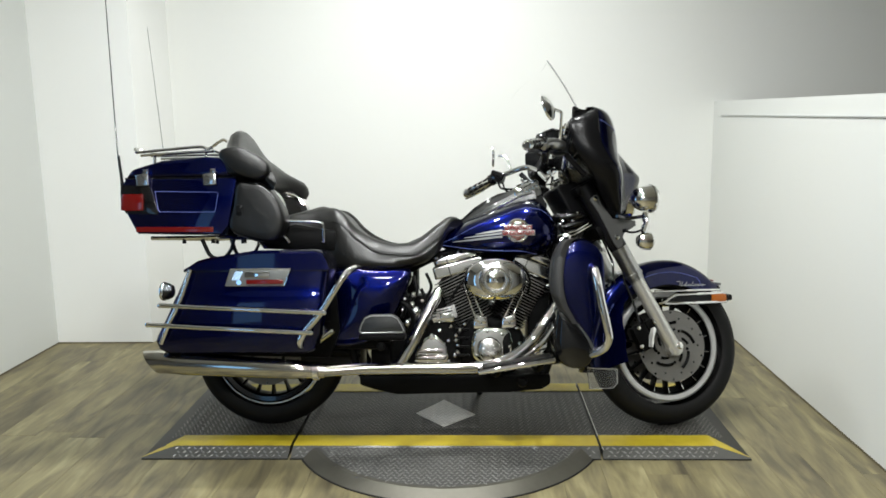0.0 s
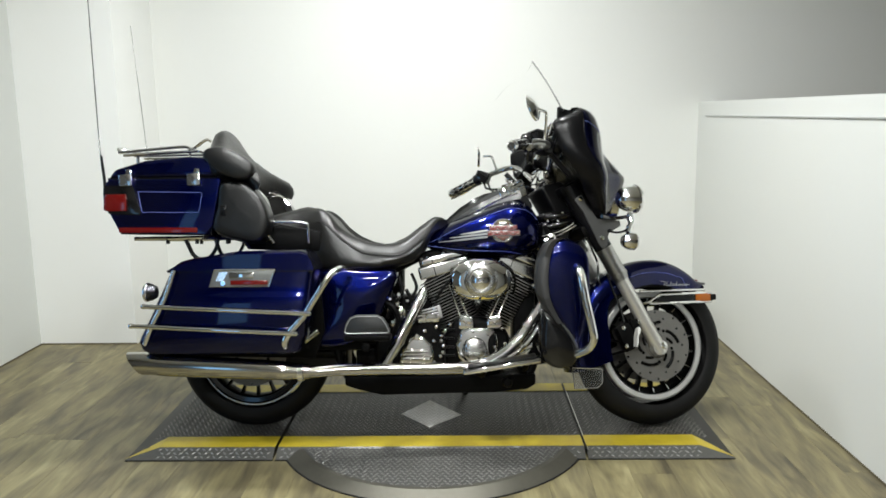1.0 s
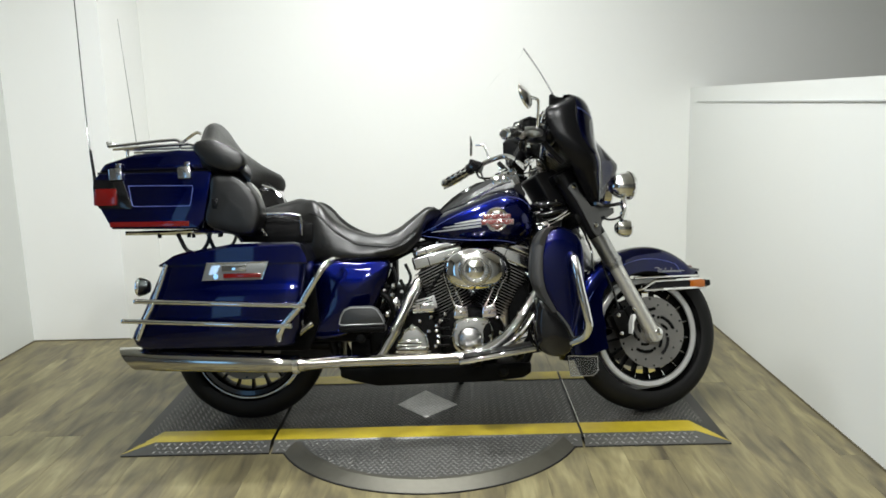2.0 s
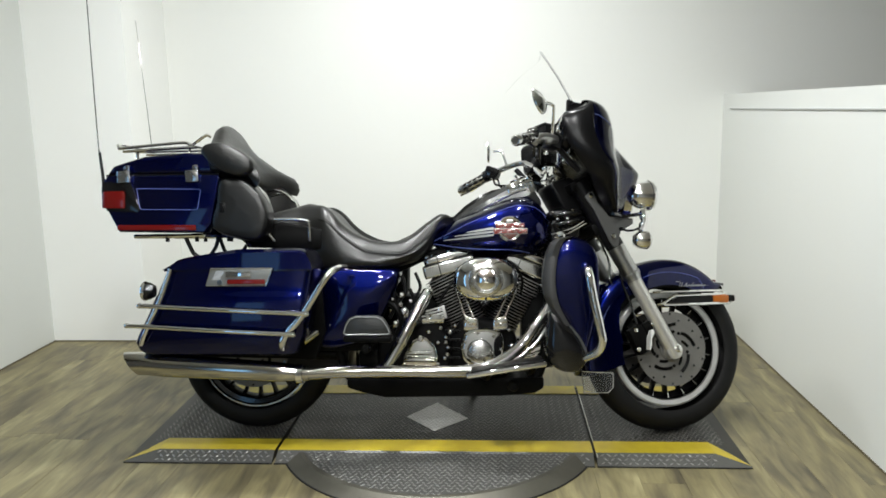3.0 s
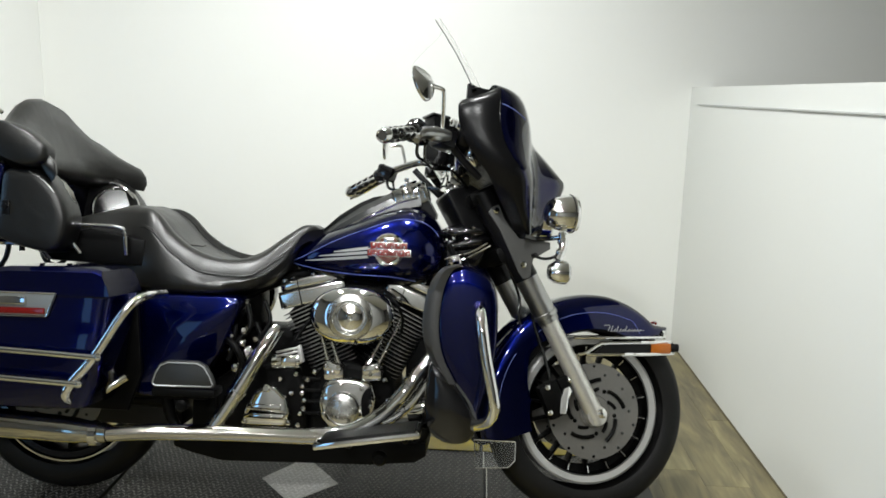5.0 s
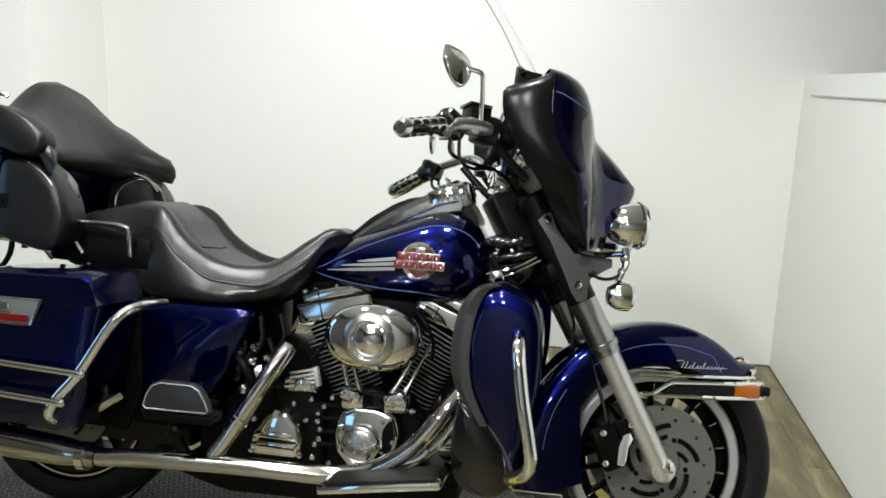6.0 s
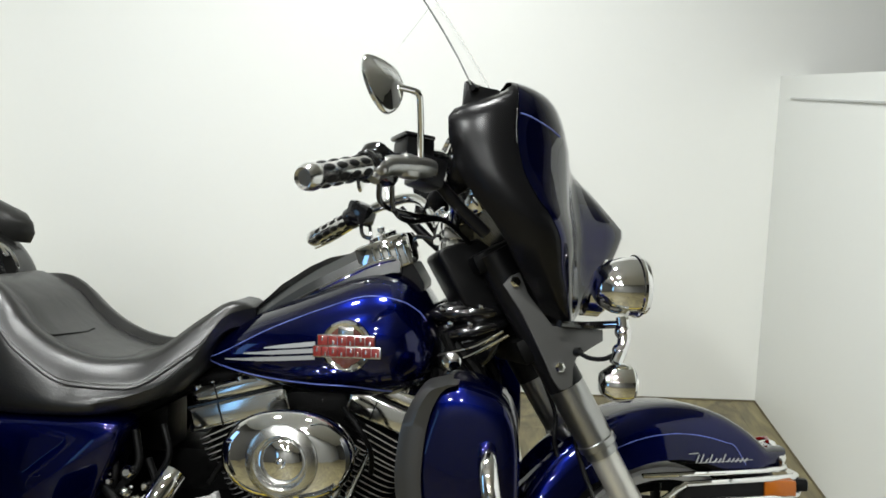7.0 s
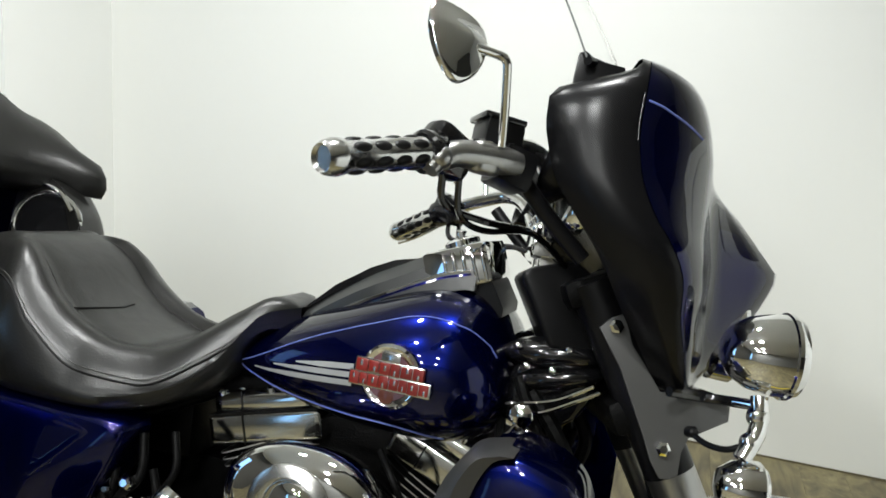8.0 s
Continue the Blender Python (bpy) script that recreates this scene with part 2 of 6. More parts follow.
def rounded(outline, step=5):
    """A smooth closed outline through the points."""
    n, out = len(outline), []
    for i in range(n):
        a, b, c, d = (Vector((*outline[(i + k) % n], 0)) for k in (-1, 0, 1, 2))
        for k in range(step):
            t = k / step
            p = 0.5 * (2 * b + (c - a) * t + (2 * a - 5 * b + 4 * c - d) * t * t + (3 * b - a - 3 * c + d) * t ** 3)
            out.append((p.x, p.y))
    return out


def cushion(outline, y0, y1, puff, rim=0.85, steps=5):
    """A smooth outline made thick, with its outer face (y1) domed towards the middle and its edge rolled."""
    cx, cz = (sum(p[i] for p in outline) / len(outline) for i in (0, 1))
    rings = [[(x, y0, z) for x, z in outline]]
    d = 1 if y1 > y0 else -1
    thick = abs(y1 - y0)
    for k in range(1, steps + 1):
        a = math.pi / 2 * k / steps
        f = rim + (1 - rim) * math.cos(a)
        rings.append([(cx + (x - cx) * f, y0 + d * thick * (0.45 + 0.55 * math.sin(a)), cz + (z - cz) * f) for x, z in outline])
    for f in (rim * 0.75, rim * 0.5, rim * 0.25, 0.02):
        rings.append([(cx + (x - cx) * f, y1 + d * puff * (1 - (f / rim) ** 2), cz + (z - cz) * f) for x, z in outline])
    return loft(rings)


def box(size, at=(0, 0, 0), bevel=0.0, turn=(0, 0, 0), seg=2):
    bm = bmesh.new()
    bmesh.ops.create_cube(bm, size=1, matrix=Matrix.Diagonal((*size, 1)))
    if bevel:
        bmesh.ops.bevel(bm, geom=list(bm.edges), offset=bevel, segments=seg, profile=0.6, affect="EDGES", clamp_overlap=True)
    bm.transform(pose(*at, *turn))
    return bm


def blob(size, at, turn=(0, 0, 0), u=20, v=12):
    bm = bmesh.new()
    bmesh.ops.create_uvsphere(bm, u_segments=u, v_segments=v, radius=1, matrix=pose(*at, *turn) @ Matrix.Diagonal((*size, 1)))
    return bm


def joined(*many):
    out = bmesh.new()
    for bm in many:
        me = bpy.data.meshes.new("join")
        bm.to_mesh(me)
        bm.free()
        out.from_mesh(me)
        bpy.data.meshes.remove(me)
    return out


def moved(bm, m):
    bm.transform(m)
    return bm


def lerp(table, x):
    """Value of a table of (x, value) at x, by a smooth curve that does not overshoot."""
    if x <= table[0][0]:
        return table[0][1]
    if x >= table[-1][0]:
        return table[-1][1]
    steps = [(b[1] - a[1]) / (b[0] - a[0]) for a, b in zip(table, table[1:])]
    k = next(i for i in range(len(steps)) if x <= table[i + 1][0])

    def slope(i):
        if i == 0 or i == len(steps):
            return steps[min(i, len(steps) - 1)]
        a, b = steps[i - 1], steps[i]
        return 0.0 if a * b <= 0 else 2 * a * b / (a + b)
    (xa, ya), (xb, yb) = table[k], table[k + 1]
    h = xb - xa
    t = (x - xa) / h
    return (1 + 2 * t) * (1 - t) ** 2 * ya + t * (1 - t) ** 2 * h * slope(k) + t * t * (3 - 2 * t) * yb + t * t * (t - 1) * h * slope(k + 1)


# ---- room ----
LEFT, RIGHT, BACK, JOG_X, JOG_Y, NEAR, OUT = -2.39, 1.505, 1.83, -1.83, 1.265, -5.2, 4.2
HALF = 1.335


def slab(name, lo, hi, material, label, category):
    size = [b - a for a, b in zip(lo, hi)]
    ob = part(name, box(size, [(a + b) / 2 for a, b in zip(lo, hi)]), material, smooth=0)
    return tagged(ob, label, category, kind="structure")


floor = slab("floor", (LEFT - 0.1, NEAR - 0.1, -0.12), (OUT + 0.1, BACK + 0.1, -0.004), JOINT, "wood-look vinyl plank floor in worn greige and olive", "floor")
slab("wall_back", (JOG_X, BACK, 0), (OUT, BACK + 0.12, CEILING), WALL, "bright white painted plain back wall", "wall")
slab("wall_jog", (LEFT, JOG_Y, 0), (JOG_X, BACK + 0.12, CEILING), JOG_LIGHTENED, "white painted projecting wall corner, paint lightened to offset shade", "wall")
slab("wall_left", (LEFT - 0.12, NEAR, 0), (LEFT, -1.05, CEILING), UNSEEN_DARK, "unseen side wall, darkened to cut bounce light", "wall")
slab("wall_left_rear", (LEFT - 0.12, 0.1, 0), (LEFT, BACK + 0.12, CEILING), WALL_DIMMED, "white painted side wall, toned darker to read less lit", "wall")
slab("wall_left_middle", (LEFT - 0.12, -0.45, 0), (LEFT, 0.1, CEILING), UNSEEN_DARK, "unseen side wall, darkened to cut bounce light", "wall")
slab("wall_left_sill", (LEFT - 0.12, -1.05, 0), (LEFT, -0.45, 0.35), UNSEEN_DARK, "unseen wall under a window, darkened to cut bounce light", "wall")
slab("wall_left_head", (LEFT - 0.12, -1.05, 1.9), (LEFT, -0.45, CEILING), UNSEEN_DARK, "unseen wall over a window, darkened to cut bounce light", "wall")
slab("wall_right", (RIGHT, -0.85, 0), (RIGHT + 0.10, BACK - 0.002, HALF), PARTITION_DIMMED, "white painted half-height partition wall, toned darker to read less lit", "wall")
# Added out of view; near-black so reflections on this side stay dark.
slab("wall_far_right", (OUT, NEAR, 0), (OUT + 0.12, BACK + 0.12, CEILING), UNSEEN_DARK, "unseen near-black wall beyond the partition, darkened to cut bounce light", "wall")
slab("wall_near", (LEFT - 0.12, NEAR - 0.12, 0), (OUT + 0.12, NEAR, CEILING), NEARWALL, "plain grey wall", "wall")
slab("ceiling", (LEFT - 0.12, NEAR - 0.12, CEILING), (OUT + 0.12, BACK + 0.12, CEILING + 0.1), CEIL, "plain off-white ceiling", "ceiling")
strip = part("trim", box((0.008, 2.4, 0.007), (RIGHT - 0.004, 0.47, 1.252), 0.002), STRIP, smooth=0)
tagged(strip, "thin grey metal strip along the partition wall", "wall trim", kind="structure")
for k, (a, b) in enumerate((((RIGHT - 0.002, 0.49), (0.004, 2.66)), ((JOG_X + 1.67, BACK - 0.002), (3.33, 0.004)), ((LEFT + 0.28, JOG_Y - 0.002), (0.56, 0.004)), ((LEFT + 0.002, 0.68), (0.004, 1.16)))):
    line = part("baseboard_%d" % (k + 1), box((*b, 0.006), (*a, 0.003)), JOINT, smooth=0)
    tagged(line, "thin dark brown joint where wall meets floor", "wall joint", kind="structure")
window = part("window_1", box((0.03, 0.60, 1.55), (LEFT - 0.09, -0.75, 1.125)), DAY, smooth=0)
tagged(window, "pale blue daylit window pane in the side wall", "window", kind="structure")

second = part("window_2", box((0.40, 0.02, 1.7), (-2.16, NEAR + 0.012, 1.15)), DAY, smooth=0)
tagged(second, "pale blue daylit glazed door in the end wall", "window", kind="structure")

for lx, ly in LAMPS:
    lamp = tagged(new("ceiling_lamp"), "round recessed white ceiling lamp, lit", "ceiling lamp", "recessed ceiling lamps")
    lamp.location = (lx, ly, CEILING)
    part("trim_ring", lathe([(0.075, -0.012), (0.105, -0.010), (0.110, 0.0), (0.075, 0.0)], caps=False), CEIL, lamp)
    part("diffuser", lathe([(0.074, -0.006), (0.074, -0.002)]), GLOW, lamp)

# ---- display platform with its turning disc ----
TOP = 0.028
platform = tagged(new("display_platform"), "low black tread-plate bike platform with yellow edges on the floor", "platform")
FRONT, REAR, SEAM_L, SEAM_R, END_L, END_R, FLAT_L, FLAT_R = -0.246, 0.455, -0.672, 0.512, -1.240, 1.062, -1.125, 0.945
BAND = 0.098


def deck(x0, x1, name, flat0=None, flat1=None):
    """One plate with skirts; flat0 or flat1: where its end begins to slope to the floor."""
    xs = [x0] + ([flat0] if flat0 is not None else []) + ([flat1] if flat1 is not None else []) + [x1]
    rings = []
    for x in xs:
        low = (flat0 is not None and x == x0) or (flat1 is not None and x == x1)
        z = 0.003 if low else TOP
        rings.append([(x, FRONT - 0.053, 0), (x, FRONT - (0.050 if low else 0.0), z), (x, REAR + (0.050 if low else 0.0), z), (x, REAR + 0.053, 0)])
    return part(name, loft(rings), PLATE, platform, smooth=0)


deck(END_L, SEAM_L - 0.006, "end_ramp", flat0=FLAT_L)
deck(SEAM_L + 0.006, SEAM_R - 0.005, "deck")
deck(SEAM_R + 0.005, END_R, "end_ramp", flat1=FLAT_R)

# bright skirts, yellow bands
def ribbon(rows, material, name, label=""):
    bm = bmesh.new()
    made = [[bm.verts.new(p) for p in row] for row in rows]
    for a, b in zip(made, made[1:]):
        for i in range(len(a) - 1):
            bm.faces.new((a[i], a[i + 1], b[i + 1], b[i]))
    bmesh.ops.recalc_face_normals(bm, faces=bm.faces)
    bmesh.ops.solidify(bm, geom=list(bm.faces), thickness=-0.002)
    return part(name, bm, material, platform, label, smooth=0)


for side, edge in ((-1, FRONT), (1, REAR)):
    out = edge + side * 0.055
    for xa, xb, slope in ((END_L, SEAM_L - 0.006, -1), (SEAM_L + 0.006, SEAM_R - 0.005, 0), (SEAM_R + 0.005, END_R, 1)):
        xs = [xa, xb] if slope == 0 else ([xa, FLAT_L, xb] if slope < 0 else [xa, FLAT_R, xb])
        inner, outer, foot = [], [], []
        for x in xs:
            low = (slope < 0 and x == xa) or (slope > 0 and x == xb)
            z = 0.005 if low else TOP + 0.002
            inner.append((x + (0.05 if low and slope < 0 else -0.05 if low else 0), edge - side * (BAND if not low else 0.035), z + (0.006 if low else 0)))
            outer.append((x, edge + side * (0.001 if not low else 0.05), z))
            foot.append((x, out, 0.002))
        ribbon([inner, outer], YELLOW, "edge_band", "yellow painted edge band, scuffed")
        ribbon([outer, foot], ALU, "skirt", "sloped aluminium tread-plate skirt")

CX, CY, RT, RB = -0.072, -0.030, 0.560, 0.612
disc = part("turntable", lathe([(RT - 0.016, 0.001), (RT - 0.018, TOP - 0.0008)], (CX, CY, 0), n=96), ALU, platform, "grey aluminium tread-plate turntable", smooth=20)
part("turntable_edge", lathe([(RB, 0.0005), (RB, 0.003), (RT, TOP - 0.001), (RT - 0.016, TOP - 0.0003), (RT - 0.016, 0.0005)], (CX, CY, 0), n=96, caps=False), RING, platform, "scuffed bright metal turntable edge", smooth=20)
MARK = [(-0.214, 0.090), (-0.090, -0.056), (0.038, 0.076), (-0.100, 0.250)]
part("diamond_mark", prism(MARK, TOP, TOP + 0.0025, plane="xy"), DIAMOND_GROUND, platform, "worn white painted diamond", smooth=0)
part("seam", box((0.009, 0.72, 0.003), (SEAM_R, 0.08, TOP + 0.0005), 0.001), JOINT_BLACK, platform, "black joint strip", smooth=0)
part("seam", box((0.0028, 0.72, 0.003), (SEAM_R + 0.0065, 0.08, TOP + 0.0008), 0.0008), STEEL, platform, "thin bright metal joint edge", smooth=0)


def lugs(inside, z, pitch, size, name, material, box_of, label):
    """Raised tread lugs in a woven pattern, joined."""
    verts, faces = [], []
    x0, x1, y0, y1 = box_of
    rows = int((y1 - y0) / pitch)
    for r in range(rows):
        for c in range(int((x1 - x0) / pitch)):
            x, y = x0 + (c + 0.5 * (r % 2)) * pitch, y0 + r * pitch
            if not inside(x, y):
                continue
            zz = z(x, y) if callable(z) else z
            a = radians(45 if (r + c) % 2 else -45)
            ca, sa, n = math.cos(a), math.sin(a), len(verts)
            for u, v, h in ((-size, 0, 0), (0, -size * 0.32, 0), (size, 0, 0), (0, size * 0.32, 0), (-size * 0.5, 0, 0.0016), (size * 0.5, 0, 0.0016)):
                verts.append((x + u * ca - v * sa, y + u * sa + v * ca, zz + h))
            faces += [(n, n + 1, n + 4), (n + 1, n + 5, n + 4), (n + 1, n + 2, n + 5), (n + 2, n + 3, n + 5), (n + 3, n + 4, n + 5), (n + 3, n, n + 4)]
    me = bpy.data.meshes.new(name)
    me.from_pydata(verts, [], faces)
    me.materials.append(material)
    ob = new(name, me)
    ob.parent = platform
    return tagged(ob, label, kind="stuff")


def on_deck(x, y):
    if not (FRONT + BAND + 0.008 < y < REAR - BAND - 0.008) or abs(x - SEAM_R) < 0.014 or abs(x - SEAM_L) < 0.014:
        return False
    return END_L + 0.05 < x < END_R - 0.05


def deck_z(x, y):
    if x < FLAT_L:
        return 0.003 + (TOP - 0.003) * (x - END_L) / (FLAT_L - END_L)
    if x > FLAT_R:
        return 0.003 + (TOP - 0.003) * (END_R - x) / (END_R - FLAT_R)
    return TOP


def on_disc(x, y):
    return math.hypot(x - CX, y - CY) < RT - 0.018 and (y < FRONT - 0.012 or y > REAR + 0.012)


lugs(on_deck, deck_z, 0.0165, 0.0102, "tread", TREAD, (END_L, END_R, FRONT, REAR), "raised black tread lugs")
def on_mark(x, y):
    return all((b[0] - a[0]) * (y - a[1]) - (b[1] - a[1]) * (x - a[0]) > 0.0012 for a, b in zip(MARK, MARK[1:] + MARK[:1]))


lugs(on_mark, TOP + 0.0025, 0.0165, 0.0115, "tread", DIAMOND, (END_L, END_R, FRONT, REAR), "raised lugs painted scuffed white")
lugs(on_disc, TOP - 0.0004, 0.0195, 0.0115, "tread", ALULUG, (CX - RT, CX + RT, CY - RT, CY + RT), "raised bright tread lugs")


def skirt_lugs():
    verts, faces = [], []
    for xa, xb in ((FLAT_L, SEAM_L - 0.02), (SEAM_L + 0.02, CX - 0.53), (CX + 0.53, SEAM_R - 0.02), (SEAM_R + 0.02, FLAT_R)):
        count = max(1, int((xb - xa) / 0.024))
        for c in range(count):
            for r in range(3):
                x, f = xa + (c + 0.25 + 0.5 * (r % 2)) * (xb - xa) / count, 0.20 + 0.29 * r
                a, n = radians(38 if (c + r) % 2 else -38), len(verts)
                for u, v, h in ((-0.011, 0, 0), (0, -0.0038, 0), (0.011, 0, 0), (0, 0.0038, 0), (-0.005, 0, 0.0026), (0.005, 0, 0.0026)):
                    p, q = u * math.cos(a) - v * math.sin(a), (u * math.sin(a) + v * math.cos(a)) / 0.062
                    k = f + q
                    verts.append((x + p, FRONT - 0.055 * k - h * 0.45 - 0.0016, (TOP + 0.002) * (1 - k) + h * 0.8 + 0.0025))
                faces.extend([(n, n + 1, n + 4), (n + 1, n + 5, n + 4), (n + 1, n + 2, n + 5), (n + 2, n + 3, n + 5), (n + 3, n + 4, n + 5), (n + 3, n, n + 4)])
    me = bpy.data.meshes.new("tread")
    me.from_pydata(verts, [], faces)
    me.materials.append(ALULUG)
    ob = new("tread", me)
    ob.parent = platform
    return tagged(ob, "raised bright tread lugs on the skirt", kind="stuff")


skirt_lugs()

# Black foot strips also draw the shadow line along skirt and turntable base.
for side, edge in ((-1, FRONT), (1, REAR)):
    for xa, xb in ((END_L, SEAM_L - 0.004), (SEAM_L + 0.004, CX - 0.545), (CX + 0.545, SEAM_R - 0.004), (SEAM_R + 0.004, END_R)):
        part("foot_edge", box((xb - xa, 0.005, 0.004), ((xa + xb) / 2, edge + side * 0.0575, 0.002)), JOINT_BLACK, platform, smooth=0)
part("foot_edge", lathe([(RB, 0.0), (RB + 0.005, 0.0), (RB + 0.005, 0.004), (RB, 0.004)], (CX, CY, 0), n=96, caps=False), JOINT_BLACK, platform, "black foot edge strip that also draws the shadow line")

# ---- the motorcycle: x ahead, y to its left, z up; it leans on its side stand ----
LEAN_ANGLE, STEER_ANGLE, RAKE = 9.5, 16.0, 26.0
bike = tagged(new("motorcycle"), "dark blue touring motorcycle with chrome trim, leaning on the platform", "motorcycle")
bike.matrix_basis = pose(0, 0, 0.04, -LEAN_ANGLE)
AXLE, AXLE_R = Vector((0.8065, 0, 0.30)), Vector((-0.8065, 0, 0.30))
STEER = Matrix.Translation(AXLE) @ Matrix.Rotation(radians(STEER_ANGLE), 4, Vector((-math.sin(radians(RAKE)), 0, math.cos(radians(RAKE))))) @ Matrix.Translation(-AXLE)


def steered(name, bm, material, parent=None, label="", smooth=38):
    return part(name, moved(bm, STEER), material, parent or bike, label, smooth)


def wheel(at, put, label, front):
    ring = lathe([(0.198, -0.042), (0.215, -0.045), (0.222, -0.040), (0.222, 0.040), (0.215, 0.045), (0.198, 0.042), (0.1945, 0.020), (0.1945, -0.020), (0.198, -0.042)], at, (0, 1, 0), 72, caps=False)
    rim = put("wheel", ring, RIMLIP if front else BLACK, label=label)
    profile = []
    for k in range(25):
        a = radians(-118 + 236 * k / 24)
        profile.append((0.261 + 0.055 * math.cos(a) * (1.0 if math.cos(a) > 0 else 0.95), 0.064 * math.sin(a)))
    put("tyre", lathe(profile, at, (0, 1, 0), 96, caps=False), RUBBER, rim, "black road tyre")
    put("hub", lathe([(0.012, -0.075), (0.046, -0.07), (0.046, -0.03), (0.06, -0.02), (0.06, 0.02), (0.046, 0.03), (0.046, 0.07), (0.012, 0.075)], at, (0, 1, 0), 28), CAST, rim)
    put("barrel", lathe([(0.1935, -0.040), (0.1905, -0.034), (0.1905, 0.034), (0.1935, 0.040)], at, (0, 1, 0), 72, caps=False), CAST, rim, "black inner rim barrel")
    if front:
        put("flange", lathe([(0.168, -0.004), (0.192, -0.010), (0.192, 0.010), (0.168, 0.004)], at, (0, 1, 0), 60, caps=False), CAST, rim, "black rim flange")
    count = 18
    for k in range(count):
        a = 2 * math.pi * k / count + 0.2
        d, side = Vector((math.cos(a), 0, math.sin(a))), Vector((-math.sin(a), 0, math.cos(a)))
        c, rings = Vector(at), []
        for r, w, h in ((0.042, 0.008, 0.030), (0.11, 0.0045, 0.020), (0.165, 0.0042, 0.022), (0.1925, 0.006, 0.030)):
            rings.append([c + d * r + side * u * w + Vector((0, v * h, 0)) for u, v in ((-1, -0.6), (-0.4, -1), (0.4, -1), (1, -0.6), (1, 0.6), (0.4, 1), (-0.4, 1), (-1, 0.6))])
        spoke = put("spoke", loft(rings), CAST, rim)
        if front:
            put("spoke_face", loft([[c + d * r + side * u * 0.0015 + Vector((0, v * h - 0.0005 * v / abs(v), 0)) for u, v in ((-1, -1.04), (1, -1.04), (1, -0.9), (-1, -0.9))] for r, h in ((0.170, 0.0235), (0.1915, 0.030))]), POLISH, spoke)
    return rim


def rotor(at, y, put, parent):
    """Slotted brake disc with an inner carrier."""
    x, _, z = at
    disc = put("brake_disc", lathe([(0.100, -0.003), (0.142, -0.003), (0.142, 0.003), (0.100, 0.003), (0.100, -0.003)], (x, y, z), (0, 1, 0), 72, caps=False), DISC, parent, "brushed steel brake disc")
    put("carrier", lathe([(0.014, -0.012), (0.045, -0.010), (0.050, -0.004), (0.101, -0.0025), (0.101, 0.0025), (0.014, 0.004)], (x, y, z), (0, 1, 0), 48), DISC, disc)
    for k in range(20):
        a, r = 2 * math.pi * k / 20, (0.133 if k % 2 else 0.112)
        put("drilling", lathe([(0.0045, -0.0006), (0.0045, 0.0006)], (x + r * math.cos(a), y - 0.0034, z + r * math.sin(a)), (0, 1, 0), 8), BLACK, disc)
    face = y - 0.0035 if y < 0 else y + 0.0035
    for k in range(5):
        a0 = 2 * math.pi * k / 5 + 0.1
        for r0, dr, n, wide in ((0.096, -0.0035, 8, 0.0066), (0.068, -0.0045, 5, 0.0058)):
            pts = [(x + (r0 + dr * i) * math.cos(a0 + 0.12 * i), z + (r0 + dr * i) * math.sin(a0 + 0.12 * i)) for i in range(n)]
            put("slot", tube([(p, face, q) for p, q in pts], wide, 6), CAST, disc)
        put("slot", lathe([(0.0065, -0.0012), (0.0065, 0.0012)], (x + 0.066 * math.cos(a0 - 0.3), face, z + 0.066 * math.sin(a0 - 0.3)), (0, 1, 0), 10), CAST, disc)


def steered_child(name, bm, material, parent=None, label="", smooth=38):
    return steered(name, bm, material, parent or bike, label, smooth)


def fixed(name, bm, material, parent=None, label="", smooth=38):
    return part(name, bm, material, parent or bike, label, smooth)


front_wheel = wheel(AXLE, steered_child, "front cast wheel with bright rim", True)
for s in (-1, 1):
    rotor(AXLE, 0.078 * s, steered_child, front_wheel)
rear_wheel = wheel(AXLE_R, fixed, "rear cast wheel in black", False)
rotor(AXLE_R, -0.085, fixed, rear_wheel)
part("rim_line", lathe([(0.2225, -0.0462), (0.2275, -0.0462), (0.2275, -0.0452), (0.2225, -0.0452)], AXLE_R, (0, 1, 0), 72, caps=False), POLISH, rear_wheel)
steered("axle", joined(tube([AXLE + Vector((0, -0.135, 0)), AXLE + Vector((0, 0.135, 0))], 0.013, 14, False), lathe([(0.010, -0.006), (0.0150, -0.004), (0.0150, 0.004), (0.009, 0.008)], AXLE + Vector((0, -0.140, 0)), (0, -1, 0), 6)), CHROME)

